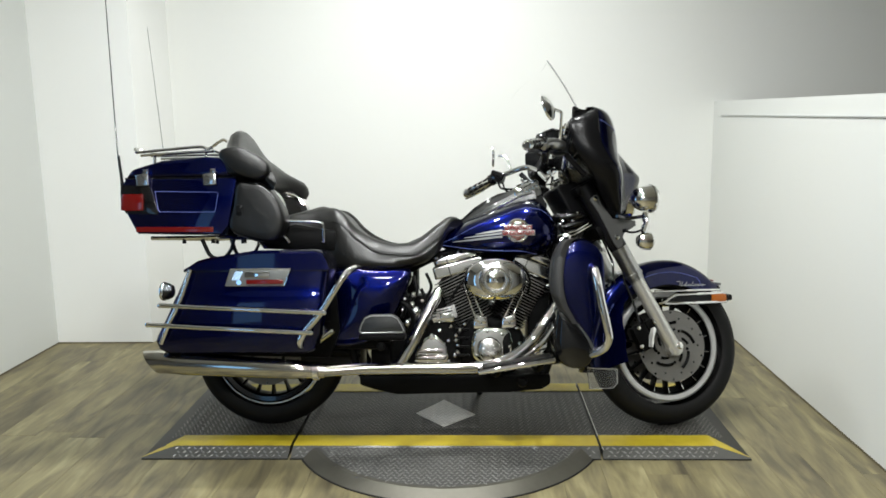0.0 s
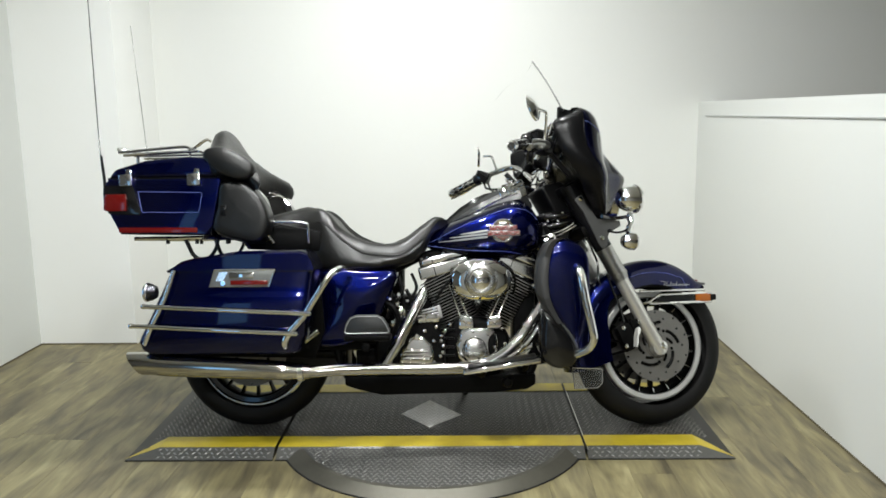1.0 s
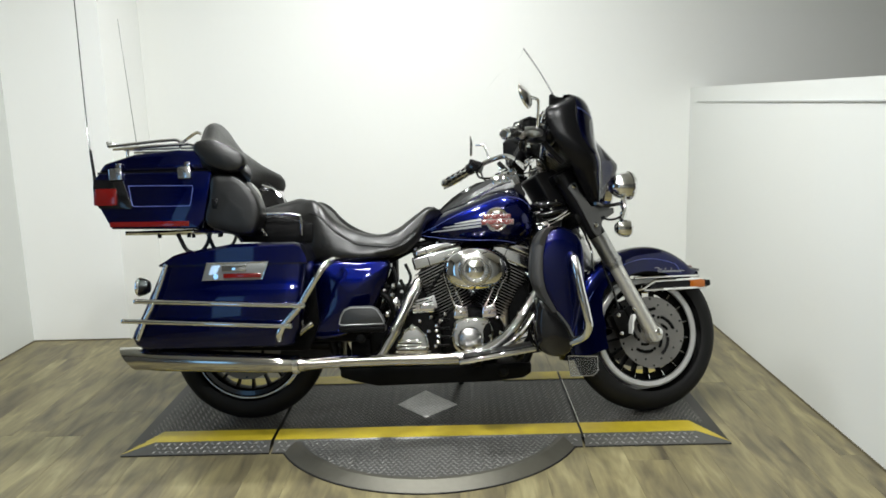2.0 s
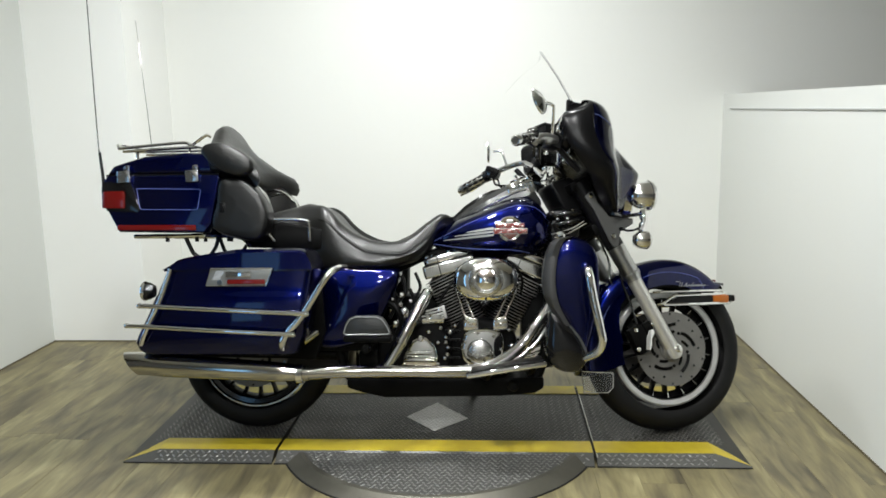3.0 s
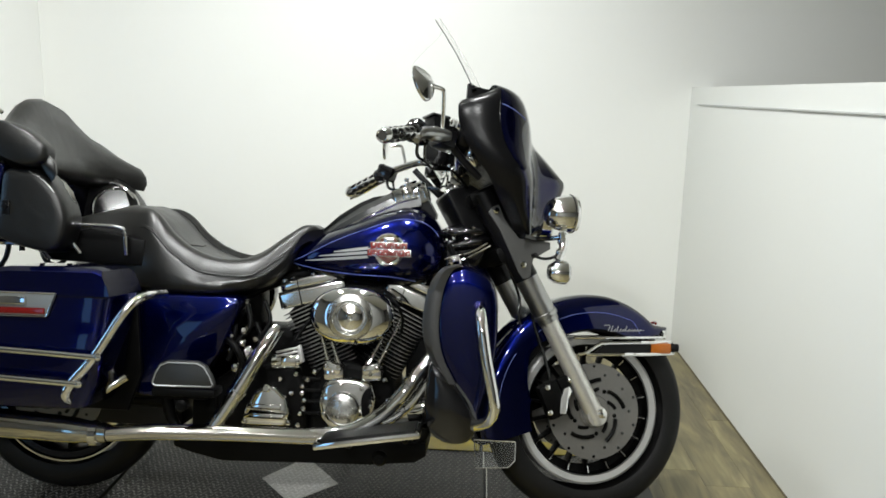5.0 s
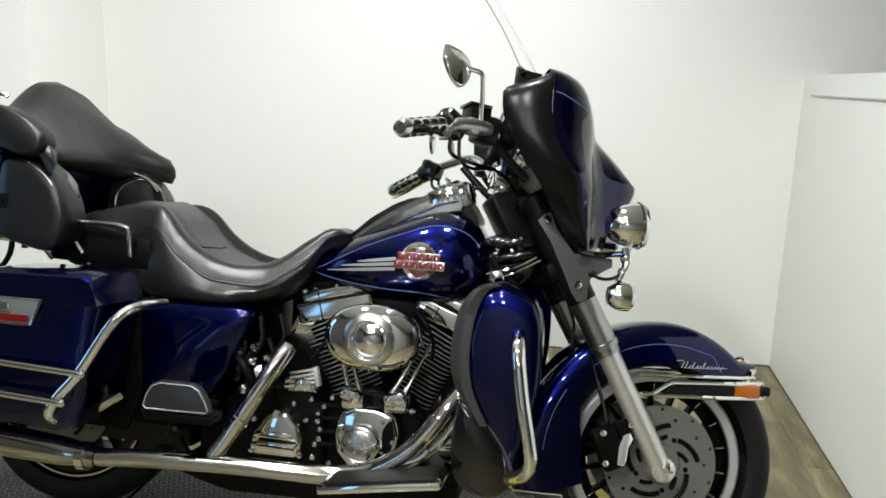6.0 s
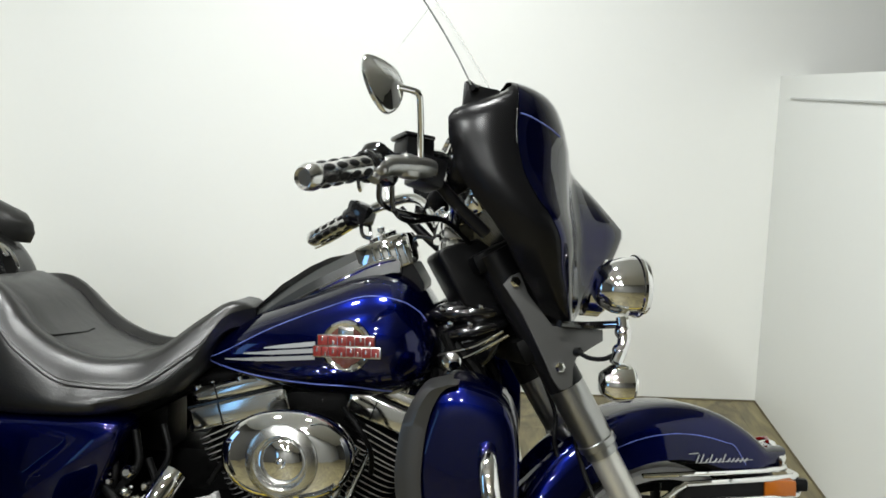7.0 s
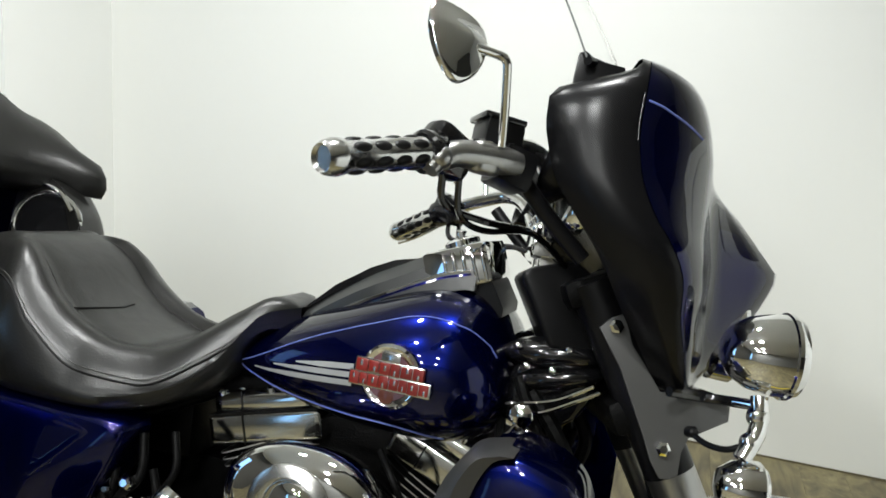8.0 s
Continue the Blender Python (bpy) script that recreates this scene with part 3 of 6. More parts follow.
# ---- fork ----
LOW, MID, HIGH = Vector((0.798, 0, 0.292)), Vector((0.641, 0, 0.583)), Vector((0.441, 0, 0.935))
for s in (-1, 1):
    off = Vector((0, 0.112 * s, 0))
    leg = steered("fork_leg", joined(tube([LOW + off + (LOW - MID) * 0.06, MID + off], 0.0275, 20, False), lathe([(0.020, -0.02), (0.030, -0.018), (0.030, 0.018), (0.020, 0.02)], LOW + off, (0, 1, 0), 18)), STEEL, label="bare aluminium lower fork leg")
    steered("fork_cover", tube([MID + off + (HIGH - MID) * 0.30, HIGH + off], (0.0355, 0.0375), 20, False), SATIN, leg, "satin black upper fork cover")
    steered("fork_sleeve", joined(tube([MID + off - (HIGH - MID) * 0.01, MID + off + (HIGH - MID) * 0.31], (0.0335, 0.0350), 20, False), lathe([(0.034, -0.008), (0.0365, -0.006), (0.0365, 0.006), (0.034, 0.008)], MID + off, HIGH - MID, 24, caps=False)), SLEEVE, leg, "dull dark chrome fork sleeve")
    steered("fork_seal", tube([MID + off + (LOW - MID) * 0.02, MID + off + (LOW - MID) * 0.07], 0.0315, 20, False), SLEEVE, leg)
    cal = steered("brake_caliper", joined(box((0.062, 0.05, 0.105), (0.668, 0.098 * s, 0.335), 0.012, (0, -24, 0)), box((0.034, 0.03, 0.05), (0.700, 0.110 * s, 0.38), 0.006, (0, -24, 0))), CAST, label="black brake caliper")
    steered("caliper_cover", prism([(0.683, 0.298), (0.700, 0.296), (0.706, 0.315), (0.708, 0.340), (0.720, 0.362), (0.712, 0.376), (0.696, 0.370), (0.686, 0.340)], (0.124 if s > 0 else -0.128), (0.128 if s > 0 else -0.124), 0.0015), LENS, cal, "bright caliper insert")
    for bx, bz in ((0.646, 0.372), (0.655, 0.30), (0.715, 0.395)):
        steered("bolt", lathe([(0.008, -0.004), (0.008, 0.003), (0.005, 0.005)], (bx, 0.122 * s, bz), (0, s, 0), 8), CHROME, cal)

# ---- front fender ----
def fender_ring(deg, crown, skirt, width):
    """A cross-section of the fender at an angle round the axle; skirt: inner radius of its sides."""
    a, pts = radians(deg), []
    for k in range(13):
        u = -1 + 2 * k / 12
        y = width * math.sin(u * math.pi / 2)
        r = crown - 0.045 * abs(u) ** 3.2
        pts.append((y, r))
    pts = [(-width, skirt), (-width * 1.01, (skirt + pts[0][1]) / 2), *pts, (width * 1.01, (skirt + pts[-1][1]) / 2), (width, skirt)]
    return [AXLE + Vector((r * math.cos(a), y, r * math.sin(a))) for y, r in pts]


rings = []
for k in range(41):
    deg = 45 + (196 - 45) * k / 40
    sn = math.sin(radians(deg))
    skirt = max(0.222 / sn, 0.245) if deg < 112 else 0.245 + 0.02 * min(1, (deg - 112) / 20) - 0.062 * max(0, min(1, (deg - 140) / 30))
    grow = min(1, (deg - 45) / 40)
    crown = 0.350 - 0.024 * (1 - grow) ** 1.5 + 0.012 * max(0, (deg - 150) / 46)
    width = 0.092 * (0.55 + 0.45 * math.sqrt(max(0.0, min(1, (deg - 44) / 9))))
    rings.append(fender_ring(deg, max(crown, skirt + 0.05), min(skirt, 0.32), width))
bm = loft(rings, caps=False, closed=False)
bmesh.ops.recalc_face_normals(bm, faces=bm.faces)
bmesh.ops.solidify(bm, geom=list(bm.faces), thickness=0.003)
fender = steered("front_fender", bm, BLUE, label="deep blue front fender", smooth=50)


def arc(deg0, deg1, r, y, n=14, centre=AXLE):
    return [centre + Vector((r * math.cos(radians(deg0 + (deg1 - deg0) * k / n)), y, r * math.sin(radians(deg0 + (deg1 - deg0) * k / n)))) for k in range(n + 1)]


for s in (-1, 1):
    y = 0.094 * s
    steered("pinstripe", tube([*[Vector((p.x, y * 1.004, p.z)) for p in arc(128, 66, 0.294, y)], Vector((0.948, y, 0.533))], 0.0009, 6), PIN, fender)
    steered("pinstripe", tube([Vector((p.x, y * 1.004, p.z)) for p in arc(176, 146, 0.300, y)], 0.0009, 6), PIN, fender)
    steered("fender_rail", tube([(0.736, y * 1.03, 0.517), (0.88, y * 1.05, 0.520), (1.0, y * 0.98, 0.522), (1.040, y * 0.8, 0.522), (1.062, y * 0.3, 0.521)], 0.0048, 8), CHROME, fender, "chrome fender rail")
    steered("fender_rail", tube([(0.748, y * 1.06, 0.468), (0.772, y * 1.10, 0.474), (0.812, y * 1.13, 0.499), (0.84, y * 1.13, 0.503), (1.02, y * 1.06, 0.508), (1.06, y * 0.86, 0.508), (1.078, y * 0.3, 0.506)], 0.0058, 8), CHROME, fender, "chrome fender rail")
    steered("fender_rail", tube([(0.772, y * 1.10, 0.468), (0.95, y * 1.10, 0.471), (1.04, y * 1.02, 0.474), (1.066, y * 0.8, 0.476), (1.08, y * 0.3, 0.478)], 0.0058, 8), CHROME, fender, "chrome fender rail")
    steered("rail_filler", prism([(0.80, 0.474), (0.99, 0.476), (0.99, 0.503), (0.835, 0.500)], y * 1.02 - 0.004, y * 1.02 + 0.004), SATIN, fender)
    steered("marker_lamp", box((0.062, 0.014, 0.030), (1.012, y * 1.08, 0.490), 0.004, (0, 1.5, 6 * s)), AMBER, fender, "amber side marker lamp")
    steered("lamp_end", box((0.040, 0.018, 0.026), (1.060, y * 0.90, 0.492), 0.008, (0, 1, 22 * s)), SATIN, fender, "black rubber lamp end")
    # script badge, drawn as plain strokes
    strokes = []
    for k in range(12):
        bx = 0.845 + 0.0090 * k
        tall = 0.016 if k in (0, 1, 3, 6) else 0.008
        strokes.append(tube([(bx, y * 1.012, 0.5385), (bx + 0.007, y * 1.012, 0.5385 + tall)], 0.0013, 6, False))
    strokes.append(tube([(0.832, y * 1.012, 0.556), (0.850, y * 1.012, 0.557)], 0.0013, 6, False))
    strokes.append(tube([(0.850, y * 1.012, 0.5385), (0.962, y * 1.012, 0.543)], 0.0009, 6, False))
    steered("badge", joined(*strokes), SILVER, fender, "small silver script badge")
steered("fender_tip", joined(tube([(1.030, -0.066, 0.533), (1.050, -0.045, 0.538), (1.064, 0, 0.545), (1.050, 0.045, 0.538), (1.030, 0.066, 0.533)], 0.011, 10), tube([(1.040, -0.045, 0.548), (1.058, 0, 0.560), (1.040, 0.045, 0.548)], 0.005, 8)), CHROME, fender, "chrome fender tip")
steered("fender_tip_lens", tube([(1.038, -0.02, 0.565), (1.046, 0, 0.569), (1.038, 0.02, 0.565)], 0.004, 8), REDLENS, fender)
flap = prism([(0.434, 0.222), (0.559, 0.214), (0.557, 0.160), (0.539, 0.142), (0.441, 0.143)], -0.098, -0.094, 0.001)
mud = steered("mud_flap", flap, FLAP, fender, "clear plastic mud flap")
steered("flap_rim", tube([(0.559, -0.0985, 0.214), (0.557, -0.0985, 0.160), (0.537, -0.0985, 0.142), (0.441, -0.0985, 0.143), (0.436, -0.0985, 0.222), (0.558, -0.0985, 0.2142)], 0.002, 6, False), LENS, mud)

# ---- fairing ----
NOSE = [(0.80, 0.615), (0.85, 0.655), (0.90, 0.690), (0.945, 0.716), (0.985, 0.730), (1.01, 0.708), (1.065, 0.652), (1.105, 0.604), (1.157, 0.592), (1.200, 0.576), (1.225, 0.552), (1.235, 0.535)]
EDGE = [(0.80, 0.572), (0.85, 0.552), (0.90, 0.530), (0.945, 0.518), (0.985, 0.495), (1.01, 0.475), (1.065, 0.450), (1.115, 0.443), (1.16, 0.446), (1.20, 0.450), (1.235, 0.462)]
WIDE = [(0.80, 0.165), (0.85, 0.215), (0.90, 0.255), (0.945, 0.288), (0.985, 0.300), (1.01, 0.301), (1.065, 0.299), (1.115, 0.296), (1.16, 0.290), (1.19, 0.280), (1.208, 0.262), (1.222, 0.228), (1.235, 0.180)]
INNER = [(0.80, 0.541), (0.85, 0.502), (0.90, 0.461), (0.96, 0.418), (1.01, 0.378), (1.05, 0.350), (1.085, 0.338), (1.12, 0.331), (1.150, 0.331), (1.162, 0.341), (1.180, 0.380), (1.20, 0.426), (1.215, 0.444), (1.235, 0.454)]


def skin_x(y, z):
    """How far ahead the fairing's skin lies at that place."""
    xn, xe, w = lerp(NOSE, z), lerp(EDGE, z), lerp(WIDE, z)
    base, v = min(xn, 0.600), min(1.0, abs(y) / w)
    return xe + (base - xe) * (1 - v ** 2.4) ** 0.75 + (xn - base) * math.exp(-((y / 0.105) ** 4)) * max(0, 1 - v * v)


rows, levels = [], [0.80 + (1.235 - 0.80) * k / 30 for k in range(31)]
for z in levels:
    w = lerp(WIDE, z)
    across = [w * math.sin((-1 + k / 16) * math.pi / 2) for k in range(33)]
    rows.append([(skin_x(y, z), y, z) for y in across])
top = [((p[0] * 2 + 0.43) / 3 + 0.006, p[1] * 0.78, 1.248) for p in rows[-1]]
bm = loft([*rows, top], caps=False, closed=False)
bmesh.ops.recalc_face_normals(bm, faces=bm.faces)
bmesh.ops.solidify(bm, geom=list(bm.faces), thickness=0.004)
fairing = steered("fairing", bm, BLUE, label="dark blue batwing fairing", smooth=60)
rows = []
for z in levels:
    xe, w, xb = lerp(EDGE, z), lerp(WIDE, z), lerp(INNER, z)
    half = [(xe - 0.001, w - 0.001), (xe - 0.012, w + 0.004), ((xe + xb) / 2, w - 0.002), (xb + 0.012, w - 0.016), (xb, w - 0.030), (xb + 0.010, w - 0.046), (xb + 0.05, w * 0.62), (xb + 0.07, w * 0.3)]
    half = half[:1] + [(min(x, xe - 0.003), y) for x, y in half[1:5]] + [(min(x, skin_x(y, z) - 0.012), y) for x, y in half[5:]]
    rows.append([(x, -y, z) for x, y in half] + [(min(xb + 0.075, skin_x(0, z) - 0.016), 0, z)] + [(x, y, z) for x, y in half[::-1]])
bm = joined(loft(rows, caps=False, closed=False), prism([(p[0], p[1]) for p in rows[-1]], 1.2335, 1.2360, plane="xy"))
bmesh.ops.recalc_face_normals(bm, faces=bm.faces)
inner = steered("inner_fairing", bm, HOOD, label="satin black inner fairing with dash", smooth=50)
for s in (-1, 1):
    steered("pinstripe", tube([(skin_x(y, z) + 0.0006, y * s, z) for y, z in ((0.2908, 1.152), (0.288, 1.151), (0.281, 1.149), (0.270, 1.145), (0.254, 1.141), (0.236, 1.137), (0.215, 1.133))], 0.0014, 6), PIN, fairing)
    steered("fairing_trim", tube([(lerp(EDGE, z) - 0.004, (lerp(WIDE, z) + 0.004) * s, z) for z in (1.10, 1.12, 1.14, 1.16)], 0.0006, 6), EDGING, fairing, "thin satin seam trim")
    speaker = steered("speaker", lathe([(0.046, -0.034), (0.058, -0.020), (0.061, 0.0), (0.057, 0.005), (0.051, 0.002), (0.047, -0.010)], (0.354, 0.200 * s, 1.085), (-0.95, -0.12 * s, 0.28), 36, caps=False), HOOD, inner, "satin black speaker rim", 60)
    steered("face", lathe([(0.048, -0.010), (0.030, -0.016), (0.012, -0.013), (0.002, -0.012)], (0.354, 0.200 * s, 1.085), (-0.95, -0.12 * s, 0.28), 30), SATIN, speaker, "dark speaker cone")
    for name, zz, yy, rr in (("gauge", 1.16, 0.085, 0.040), ("gauge", 1.10, 0.055, 0.024)):
        xb = lerp(INNER, zz) + (0.052 if yy < 0.14 else 0.035)
        dial = steered(name, lathe([(rr, 0.0), (rr, 0.012), (rr * 0.86, 0.014), (rr * 0.84, 0.008)], (xb, yy * s, zz), (-0.92, -0.1 * s, 0.35), 28, caps=False), CHROME, inner, "chrome ringed dash opening")
        steered("face", lathe([(rr * 0.85, 0.0), (rr * 0.85, 0.008)], (xb, yy * s, zz), (-0.92, -0.1 * s, 0.35), 28), BLACK, dial)
    # lower outside brackets beside the fork
    cover = steered("fork_bracket", prism([(0.451, 0.872), (0.466, 0.888), (0.482, 0.895), (0.498, 0.855), (0.522, 0.826), (0.543, 0.798), (0.590, 0.798), (0.638, 0.792), (0.638, 0.772), (0.614, 0.758), (0.588, 0.742), (0.581, 0.722), (0.580, 0.692), (0.568, 0.684), (0.556, 0.684), (0.542, 0.704), (0.530, 0.732), (0.485, 0.823)], 0.153 * s - 0.003, 0.153 * s + 0.003, 0.0012), SCREEN, label="smoked grey fork bracket plate")
    for bx, bz in ((0.472, 0.877), (0.555, 0.724)):
        steered("bolt", lathe([(0.010, -0.006), (0.010, 0.004), (0.006, 0.007)], (bx, 0.159 * s, bz), (0, s, 0), 6), CHROME, cover)
    lamp = steered("passing_lamp", lathe([(0.004, -0.062), (0.018, -0.059), (0.034, -0.048), (0.046, -0.028), (0.0525, 0.000), (0.0535, 0.014), (0.0560, 0.016), (0.0560, 0.021), (0.0535, 0.023), (0.0510, 0.031), (0.046, 0.033)], (0.660, 0.210 * s, 0.870), (1, 0, 0.02), 40), CHROME, label="chrome bullet passing lamp")
    steered("lens", lathe([(0.046, 0.028), (0.044, 0.032), (0.02, 0.036)], (0.660, 0.210 * s, 0.870), (1, 0, 0.02), 32), GLASS, lamp)
    signal = steered("turn_signal", lathe([(0.004, -0.034), (0.020, -0.030), (0.031, -0.014), (0.034, 0.004), (0.034, 0.018), (0.030, 0.022)], (0.640, 0.225 * s, 0.702), (1, 0, 0), 32), CHROME, label="chrome bullet turn signal")
    steered("lens", lathe([(0.029, 0.018), (0.027, 0.026), (0.01, 0.029)], (0.640, 0.225 * s, 0.702), (1, 0, 0), 28), LENS, signal)
    bracket = steered("lamp_bracket", joined(tube([(0.590, 0.05 * s, 0.796), (0.615, 0.15 * s, 0.800), (0.650, 0.205 * s, 0.803)], 0.0062, 10), tube([(0.655, 0.207 * s, 0.815), (0.655, 0.215 * s, 0.775), (0.636, 0.223 * s, 0.735)], 0.0115, 12), blob((0.015, 0.015, 0.015), (0.655, 0.210 * s, 0.790)), blob((0.013, 0.013, 0.013), (0.645, 0.218 * s, 0.757))), CHROME, label="chrome lamp bracket")
steered("chin", joined(box((0.10, 0.30, 0.018), (0.575, 0, 0.797), 0.006), tube([(0.545, -0.19, 0.803), (0.60, -0.16, 0.800), (0.655, -0.2, 0.803)], 0.007, 8)), BLACK, fairing, "gloss black fairing chin")
main = steered("headlamp", lathe([(0.050, -0.03), (0.076, -0.02), (0.080, 0.01), (0.075, 0.018), (0.073, 0.010)], (0.665, 0, 0.895), (1, 0, 0.05), 40), CHROME, label="chrome headlamp ring")
steered("lens", lathe([(0.073, 0.008), (0.05, 0.016), (0.02, 0.020)], (0.665, 0, 0.895), (1, 0, 0.05), 36), GLASS, main)
rows = []
for k in range(17):
    u = -1 + k / 8
    foot = Vector((0.468 - 0.096 * abs(u) ** 1.6, 0.250 * u, 1.238 - 0.030 * u * u))
    head = Vector((0.330 - 0.064 * abs(u) ** 1.6, 0.240 * u, 1.440 - 0.050 * abs(u) ** 3))
    rows.append([foot.lerp(head, f) + Vector((0.006 * math.sin(f * math.pi), 0, 0)) for f in (0, 0.25, 0.5, 0.75, 1)])
bm = loft(rows, caps=False, closed=False)
bmesh.ops.recalc_face_normals(bm, faces=bm.faces)
bmesh.ops.solidify(bm, geom=list(bm.faces), thickness=0.0018)
shield = steered("windshield", bm, ACRYLIC, fairing, "clear acrylic windshield", smooth=60)
steered("windshield_edge", tube(rows[0], (0.0013, 0.0009), 6), EDGE_GREY, shield, "grey polished acrylic edge")
steered("windshield_trim", tube([row[0] + Vector((0.002, 0, -0.004)) for row in rows[:9]], 0.006, 8), SATIN, fairing, "black windshield base trim")
for s in (-1, 1):
    steered("windshield_clip", prism([(0.360, 1.170), (0.364, 1.218), (0.372, 1.221), (0.388, 1.211), (0.425, 1.206), (0.425, 1.170)], s * 0.230 - 0.006, s * 0.230 + 0.006, 0.002) if s < 0 else prism([(0.375, 1.165), (0.380, 1.178), (0.425, 1.176), (0.425, 1.165)], 0.224, 0.236, 0.002), SATIN, fairing, "black windshield corner trim")

# ---- bars ----
bars = steered("handlebar", tube([(0.375, -0.06, 0.985), (0.372, -0.10, 1.005), (0.352, -0.185, 1.062), (0.320, -0.235, 1.083), (0.270, -0.270, 1.072), (0.190, -0.335, 1.043), (0.104, -0.448, 1.004)], 0.0125, 12), CHROME, label="chrome handlebar")
steered("bar_half", tube([(0.375, 0.06, 0.985), (0.372, 0.10, 1.005), (0.352, 0.185, 1.062), (0.320, 0.235, 1.083), (0.270, 0.270, 1.072), (0.190, 0.335, 1.043), (0.104, 0.448, 1.004)], 0.0125, 12), CHROME, bars)
steered("riser", joined(box((0.05, 0.15, 0.05), (0.378, 0, 0.985), 0.01), box((0.05, 0.04, 0.06), (0.390, -0.05, 0.965), 0.01), box((0.05, 0.04, 0.06), (0.390, 0.05, 0.965), 0.01)), CHROME, bars, "chrome handlebar riser")
for s in (-1, 1):
    a, b = Vector((0.198, 0.328 * s, 1.046)), Vector((0.100, 0.452 * s, 1.002))
    d = (b - a).normalized()
    grip = steered("grip", lathe([(0.020, 0.0), (0.021, 0.006), (0.0180, 0.010), (0.0180, 0.138), (0.0200, 0.141), (0.0205, 0.150), (0.0185, 0.160), (0.0150, 0.166), (0.0120, 0.162), (0.002, 0.162)], a, d, 28), POLISH, label="chrome grip with black rubber pads")
    side = d.orthogonal().normalized()
    pad = None
    for row in range(6):
        ang = 2 * math.pi * row / 6
        out = side * math.cos(ang) + d.cross(side) * math.sin(ang)
        for k in range(4):
            m = Matrix.Translation(a + d * (0.030 + 0.030 * k) + out * 0.0158) @ Matrix((out, d, out.cross(d))).transposed().to_4x4()
            bm = blob((0.0046, 0.0146, 0.0066), (0, 0, 0), u=12, v=8)
            if pad is None:
                pad = part("grip_pad", bm, GRIPRUB, grip)
                pad.matrix_basis = STEER @ m
            else:
                bm.free()
                twin = new("grip_pad", pad.data)
                twin.parent = grip
                twin.matrix_basis = STEER @ m
    switch = steered("switch_housing", joined(box((0.065, 0.042, 0.052), (0.215, 0.305 * s, 1.053), 0.012, (0, 22, -42 * s)), lathe([(0.024, -0.012), (0.026, -0.008), (0.026, 0.010), (0.022, 0.014)], a, d, 24)), BLACK, label="black handlebar switch housing")
    for k in range(3):
        steered("button", box((0.010, 0.012, 0.008), (0.200 + 0.016 * k, (0.322 - 0.014 * k) * s, 1.040), 0.003, (0, 22, -42 * s)), SATIN, switch)
    if s > 0:
        steered("clutch_perch", joined(tube([(0.215, 0.305, 1.050), (0.235, 0.300, 1.060)], 0.016, 12, False), tube([(0.205, 0.345, 1.030), (0.150, 0.420, 1.000), (0.110, 0.475, 0.985)], (0.006, 0.005), 8)), CHROME, label="chrome clutch lever")
    res = s < 0 and steered("reservoir", box((0.052, 0.056, 0.058), (0.274, 0.252 * s, 1.078), 0.007, (0, 4, -20 * s)), SATIN, label="black brake fluid reservoir")
    if s < 0:
        steered("reservoir_clamp", box((0.048, 0.062, 0.050), (0.296, 0.248 * s, 1.052), 0.008, (0, 14, -20 * s)), SATIN, res)
        steered("reservoir_lid", box((0.056, 0.060, 0.008), (0.273, 0.252 * s, 1.109), 0.003, (0, 4, -20 * s)), BLACK, res)
    if s < 0:
        steered("master_cylinder", joined(tube([(0.214, 0.332 * s, 1.040), (0.228, 0.322 * s, 1.049), (0.252, 0.306 * s, 1.053), (0.276, 0.288 * s, 1.055), (0.300, 0.266 * s, 1.056)], (0.0155, 0.0185), 16), box((0.040, 0.026, 0.040), (0.262, 0.300 * s, 1.052), 0.012, (0, 0, -36 * s), 3), tube([(0.226, 0.322 * s, 1.046), (0.210, 0.334 * s, 1.036), (0.202, 0.342 * s, 1.022)], (0.014, 0.010), 12), blob((0.015, 0.014, 0.014), (0.212, 0.338 * s, 1.040))), SLEEVE, res, "dull chrome master cylinder")
    stalk = steered("mirror_stalk", tube([(0.281, 0.300 * s, 1.070), (0.278, 0.320 * s, 1.105), (0.273, 0.345 * s, 1.148), (0.270, 0.350 * s, 1.158), (0.262, 0.353 * s, 1.162), (0.236, 0.366 * s, 1.163)], 0.0055, 10), CHROME, label="chrome mirror stalk")
    face = rounded([(-0.048, 0.034), (-0.026, 0.047), (0.026, 0.047), (0.050, 0.034), (0.052, 0.0), (0.032, -0.036), (0.0, -0.054), (-0.032, -0.036), (-0.052, 0.0)], 4)
    face = [(x * 0.80, z * 0.92) for x, z in face]
    turn = pose(0.212, 0.374 * s, 1.163, -12 if s < 0 else 0, 6 if s < 0 else 0, 41 if s < 0 else -102)
    shell = cushion(face, 0.0, 0.009 * s, 0.006, 0.86)
    for v in shell.verts:
        if v.co.z > 0.010:
            v.co.y *= max(0.10, 1 - (v.co.z - 0.010) / 0.034)
    head = steered("mirror_head", moved(shell, turn), CHROME, stalk, "chrome rounded triangular mirror head", smooth=70)
    steered("mirror_glass", moved(prism([(x * 0.92, z * 0.92) for x, z in face], -0.0025 * s, 0.0005 * s), turn), MIRROR, head)
    for k, r in ((0, 0.0048), (1, 0.0042)):
        steered("cable", tube([(0.215 + 0.02 * k, 0.30 * s, 1.028), (0.222 + 0.02 * k, 0.27 * s, 0.995 - 0.01 * k), (0.275, 0.225 * s, 0.985 - 0.012 * k), (0.345, 0.15 * s, 0.985), (0.405, 0.08 * s, 0.95)], r, 8), BLACK, bars, "black control cable")
    steered("stay", tube([(0.300, 0.245 * s, 1.058), (0.350, 0.235 * s, 1.005), (0.405, 0.225 * s, 0.955)], 0.011, 10), SATIN, inner, "black fairing stay")
